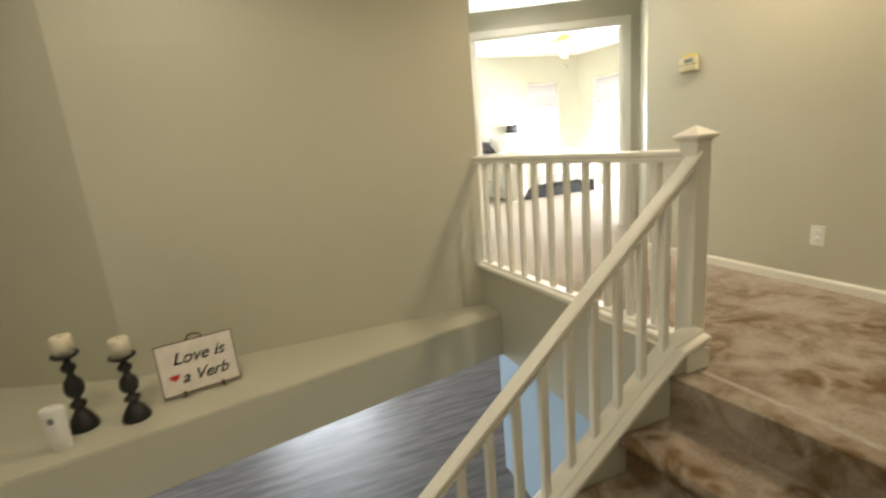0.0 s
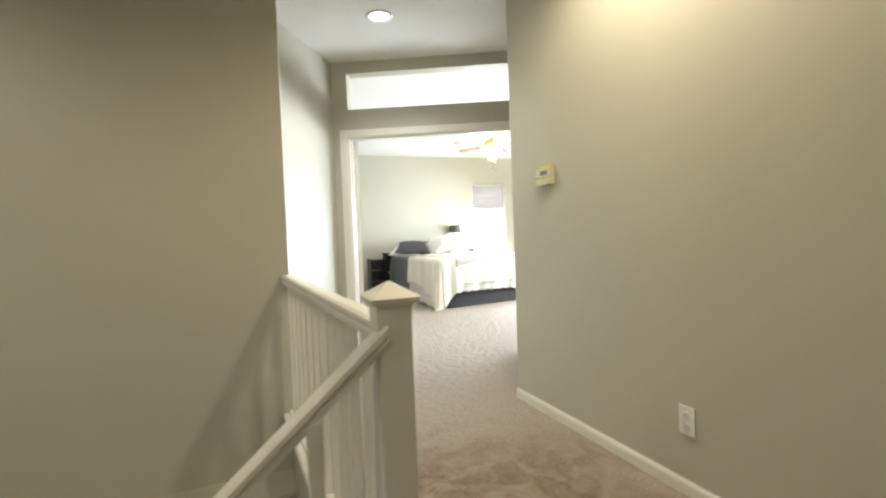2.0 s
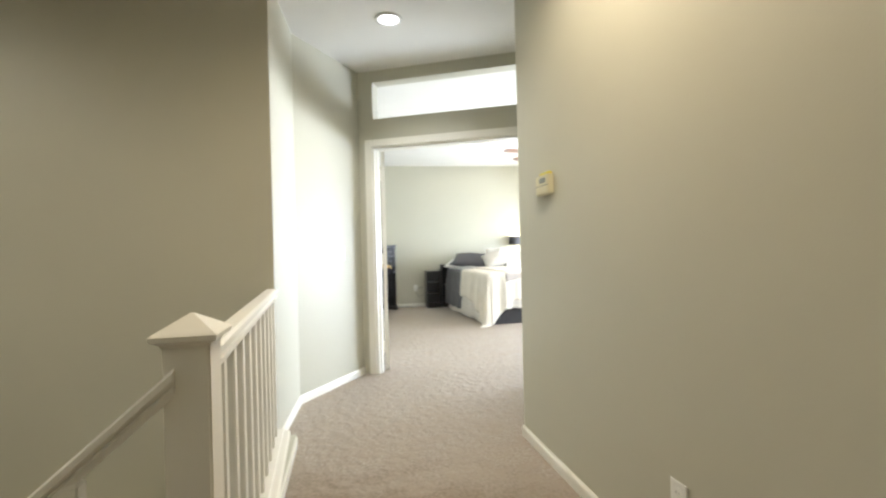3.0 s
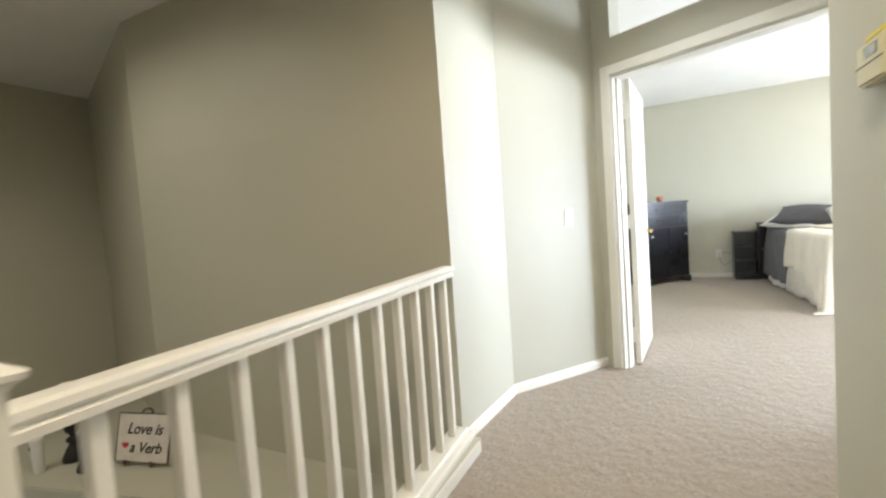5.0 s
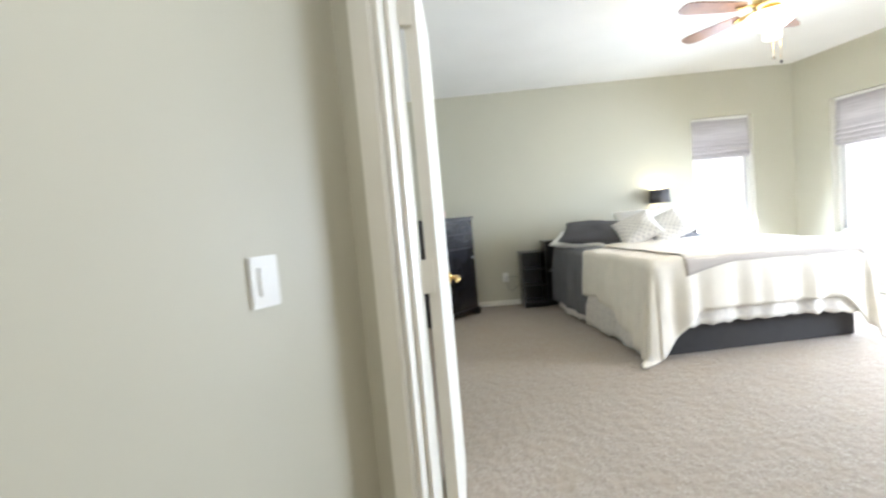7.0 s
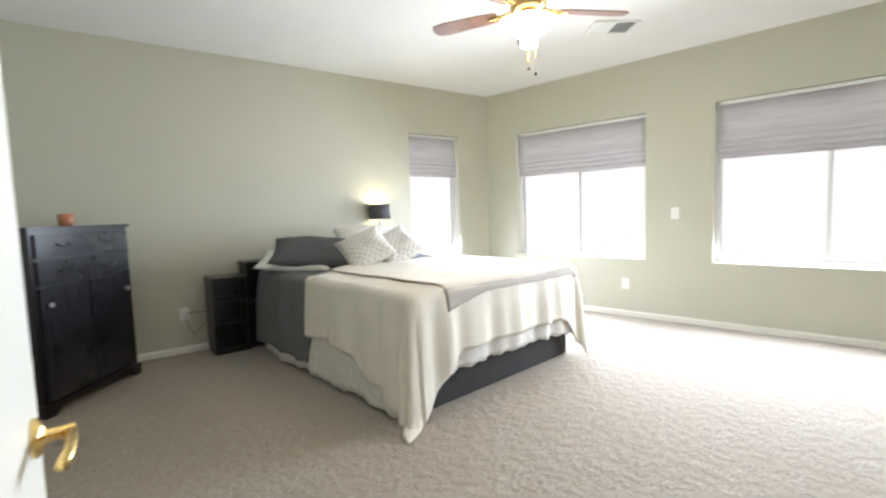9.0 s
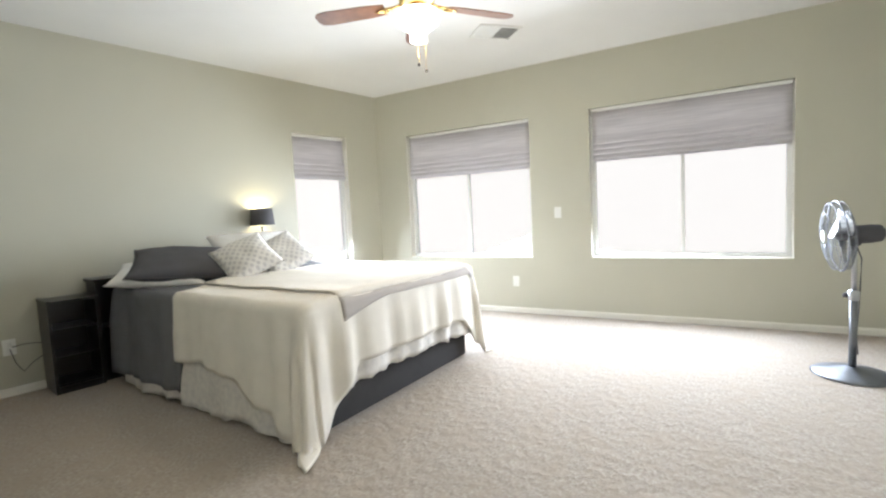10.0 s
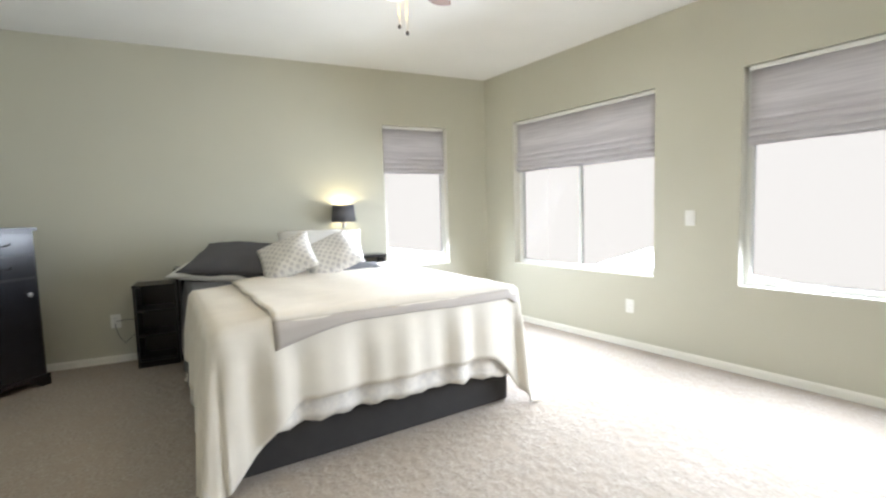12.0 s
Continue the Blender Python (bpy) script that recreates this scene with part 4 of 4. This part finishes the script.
turned("height_knob", [(0.012, 0), (0.016, 0.006), (0.016, 0.022), (0.008, 0.026)], M_GREY, pf, 12, Matrix.Translation((0.0, 0.028, 0.52)) @ Matrix.Rotation(radians(-90), 4, "X"))
azim = 99.0
mh = Matrix.Translation((0, 0, 0.91)) @ Matrix.Rotation(radians(azim), 4, "Z") @ Matrix.Rotation(radians(90), 4, "Y") @ Matrix.Rotation(radians(4), 4, "Y")
turned("motor", [(0.03, -0.14), (0.052, -0.125), (0.058, -0.08), (0.058, -0.01), (0.045, 0.0)], M_GREY, pf, 24, mh)
box("swivel", (-0.022, -0.03, 0.84), (0.022, 0.03, 0.89), M_GREY, pf, 0.006)
bm = bmesh.new()
CR, F0, FD = 0.225, 0.02, 0.13
ring = lambda r, z: [mh @ Vector((r * math.cos(k * math.pi / 18), r * math.sin(k * math.pi / 18), z)) for k in range(37)]
tube(bm, ring(CR, F0 + FD / 2), 0.005, 6)
for r, z in ((0.215, F0 + FD * 0.75), (0.15, F0 + FD * 0.95), (0.215, F0 + FD * 0.25), (0.15, F0 + 0.01)):
    tube(bm, ring(r, z), 0.0022, 5)
for k in range(44):
    a = k * 2 * math.pi / 44
    c, s = math.cos(a), math.sin(a)
    for sg in (1, -1):
        mid = F0 + FD / 2
        tube(bm, [mh @ Vector((r * c, r * s, mid + sg * h)) for r, h in ((0.045, FD * 0.5), (0.15, FD * 0.46), (0.205, FD * 0.3), (CR, 0.0))], 0.0012, 4)
finish("cage", bm, M_DARKSTEEL, pf, True)
turned("cage_badge", [(0.045, F0 + FD + 0.003), (0.045, F0 + FD + 0.010), (0.03, F0 + FD + 0.014)], M_PLASTIC, pf, 24, mh)
turned("hub", [(0.03, F0), (0.034, F0 + 0.03), (0.03, F0 + 0.07), (0.012, F0 + 0.08)], M_GREY, pf, 20, mh)
for k in range(3):
    bm = bmesh.new()
    g = []
    for i in range(9):
        row = []
        for j in range(9):
            r, w = 0.03 + 0.165 * i / 8, (j / 8 - 0.5)
            spread = 1.15 * (0.55 + 0.45 * math.sin(math.pi * min(1, 0.15 + i / 9)))
            a = k * 2 * math.pi / 3 + w * spread + 0.3 * i / 8
            row.append(bm.verts.new(mh @ Vector((r * math.cos(a), r * math.sin(a), F0 + 0.045 + 0.05 * w))))
        g.append(row)
    for p, q2 in zip(g, g[1:]):
        for j in range(8):
            bm.faces.new((p[j], q2[j], q2[j + 1], p[j + 1]))
    bl = finish("blade", bm, M_STEEL, pf, True)
    so = bl.modifiers.new("thickness", "SOLIDIFY")
    so.thickness = 0.002
bm = bmesh.new()
tube(bm, [(0.02, -0.01, 0.84), (0.05, -0.04, 0.75), (0.045, -0.035, 0.6), (0.035, -0.03, 0.45), (0.03, -0.02, 0.25), (0.04, -0.03, 0.13)], 0.004, 6)
finish("cable", bm, M_GREY, pf, True)


# ---- things on the ledge ----
LZ = -0.265
M_IRON = material("black turned wood", (0.010, 0.009, 0.009), 0.45, spots=0.2, scale=15)
M_WAX = material("ivory wax", (0.78, 0.72, 0.55), 0.5, spots=0.05)


def candlestick(x, y, h, seed):
    t = thing("candlestick", (x, y, LZ), "black turned candlestick with an ivory pillar candle", "candlestick", "candlesticks on the ledge")
    prof = [(0.066, 0.0), (0.068, 0.012), (0.062, 0.03), (0.046, 0.062), (0.028, 0.088), (0.022, 0.100), (0.038, 0.115), (0.036, 0.130), (0.017, 0.142), (0.017, 0.152),
            (0.038, 0.172), (0.045, 0.200), (0.039, 0.232), (0.018, 0.260), (0.016, 0.273), (0.033, 0.292), (0.033, 0.308), (0.016, 0.324), (0.020, 0.340), (0.050, 0.350),
            (0.062, 0.360), (0.061, 0.368), (0.008, 0.364)]
    k = h / 0.365
    turned("stick", [(r, z * k) for r, z in prof], M_IRON, t, 28)
    turned("candle", [(0.044, 0.366 * k), (0.045, 0.366 * k + 0.088), (0.041, 0.366 * k + 0.096), (0.012, 0.366 * k + 0.088)], M_WAX, t, 24)
    turned("wick", [(0.0015, 0.366 * k + 0.086), (0.001, 0.366 * k + 0.104)], M_IRON, t, 6)
    return t


candlestick(1.39, 4.52, 0.415, 1)
candlestick(1.635, 4.48, 0.360, 2)

dev = thing("sensor_unit", (1.35, 4.345, LZ), "white rounded plastic sensor with a grey window", "sensor", turn=-15)
bm = bmesh.new()
lathe(bm, [(0.036, 0.0), (0.040, 0.006), (0.042, 0.10), (0.046, 0.19), (0.046, 0.215), (0.040, 0.222)], 28, Matrix.Diagonal((1.15, 0.8, 1, 1)))
finish("body", bm, M_PLASTIC, dev, True)
turned("window", [(0.015, 0.0), (0.015, 0.004), (0.011, 0.006)], material("grey lens", (0.18, 0.18, 0.18), 0.2), dev, 18, Matrix.Translation((0.006, -0.0335, 0.165)) @ Matrix.Rotation(radians(90), 4, "X"))
box("slot", (-0.016, -0.0375, 0.178), (0.02, -0.036, 0.182), M_GREY, dev, 0)

mS = frame_of((1.755, 4.565), (2.14, 4.645))[0] @ Matrix.Translation((0, 0, LZ + 0.03)) @ Matrix.Rotation(radians(-14), 4, "X")
sign = new("ledge_sign")
sign.matrix_basis = mS
tagged(sign, "whitewashed sign with black script and red heart on easel", "sign")
SW, SH = 0.393, 0.285
box("board", (0, 0, 0), (SW, 0.012, SH), material("whitewashed board", (0.74, 0.69, 0.62), 0.6, spots=0.12, scale=12), sign, 0.002)
M_RIM = material("brown rim", (0.10, 0.06, 0.035), 0.5)
for lo, hi in (((-0.005, -0.001, SH), (SW + 0.005, 0.013, SH + 0.005)), ((-0.005, -0.001, -0.005), (SW + 0.005, 0.013, 0)), ((-0.005, -0.001, 0), (0, 0.013, SH)), ((SW, -0.001, 0), (SW + 0.005, 0.013, SH))):
    box("rim", lo, hi, M_RIM, sign, 0.001)
M_INK = material("black ink", (0.02, 0.02, 0.02), 0.6)


def lettering(text, x, z, size, shear=0.35):
    cu = bpy.data.curves.new("lettering", "FONT")
    cu.body, cu.size, cu.extrude, cu.shear, cu.offset = text, size, 0.0008, shear, 0.0012
    cu.materials.append(M_INK)
    ob = new("lettering", cu)
    ob.parent = sign
    ob.matrix_basis = Matrix.Translation((x, -0.0015, z)) @ Matrix.Rotation(radians(90), 4, "X")


lettering("Love is", 0.07, 0.165, 0.095)
lettering("a Verb", 0.10, 0.055, 0.09)
bm = bmesh.new()
hp = [(16 * math.sin(a) ** 3, 13 * math.cos(a) - 5 * math.cos(2 * a) - 2 * math.cos(3 * a) - math.cos(4 * a)) for a in [k * math.pi / 14 for k in range(28)]]
va = [bm.verts.new((0.068 + x * 0.0016, -0.0028, 0.095 + z * 0.0013)) for x, z in hp]
vb = [bm.verts.new((v.co.x, -0.0005, v.co.z)) for v in va]
bm.faces.new(va), bm.faces.new(vb)
for k in range(28):
    bm.faces.new((va[k], va[(k + 1) % 28], vb[(k + 1) % 28], vb[k]))
finish("heart", bm, material("red paint", (0.55, 0.03, 0.03), 0.5), sign)
for x in (0.10, 0.30):
    bm = bmesh.new()
    tube(bm, [(x, 0.10, -0.03), (x, 0.02, 0.0), (x, -0.02, -0.012), (x, -0.028, 0.010)], 0.010, 8)
    tube(bm, [(x, 0.016, -0.005), (x * 0.6 + 0.08, 0.018, SH * 0.9)], 0.005, 6)
    finish("easel_leg", bm, M_RIM, sign, True)
bm = bmesh.new()
tube(bm, [(0.15, 0.018, SH * 0.95), (0.17, 0.018, SH + 0.025), (0.20, 0.018, SH + 0.033), (0.23, 0.018, SH + 0.025), (0.25, 0.018, SH * 0.95)], 0.006, 6)
finish("easel_crest", bm, M_RIM, sign, True)

# daylight outside, far brighter than the rooms
M_SKY = glow_material("bright hazy daylight", (1.0, 0.935, 0.83), 0.99, 0.02)
tagged(box("backdrop", (24, -10, -3.0), (24.1, 40, 14), M_SKY, bevel=0), kind="structure")
tagged(box("backdrop", (-12, 26, -3.0), (24, 26.1, 14), M_SKY, bevel=0), kind="structure")
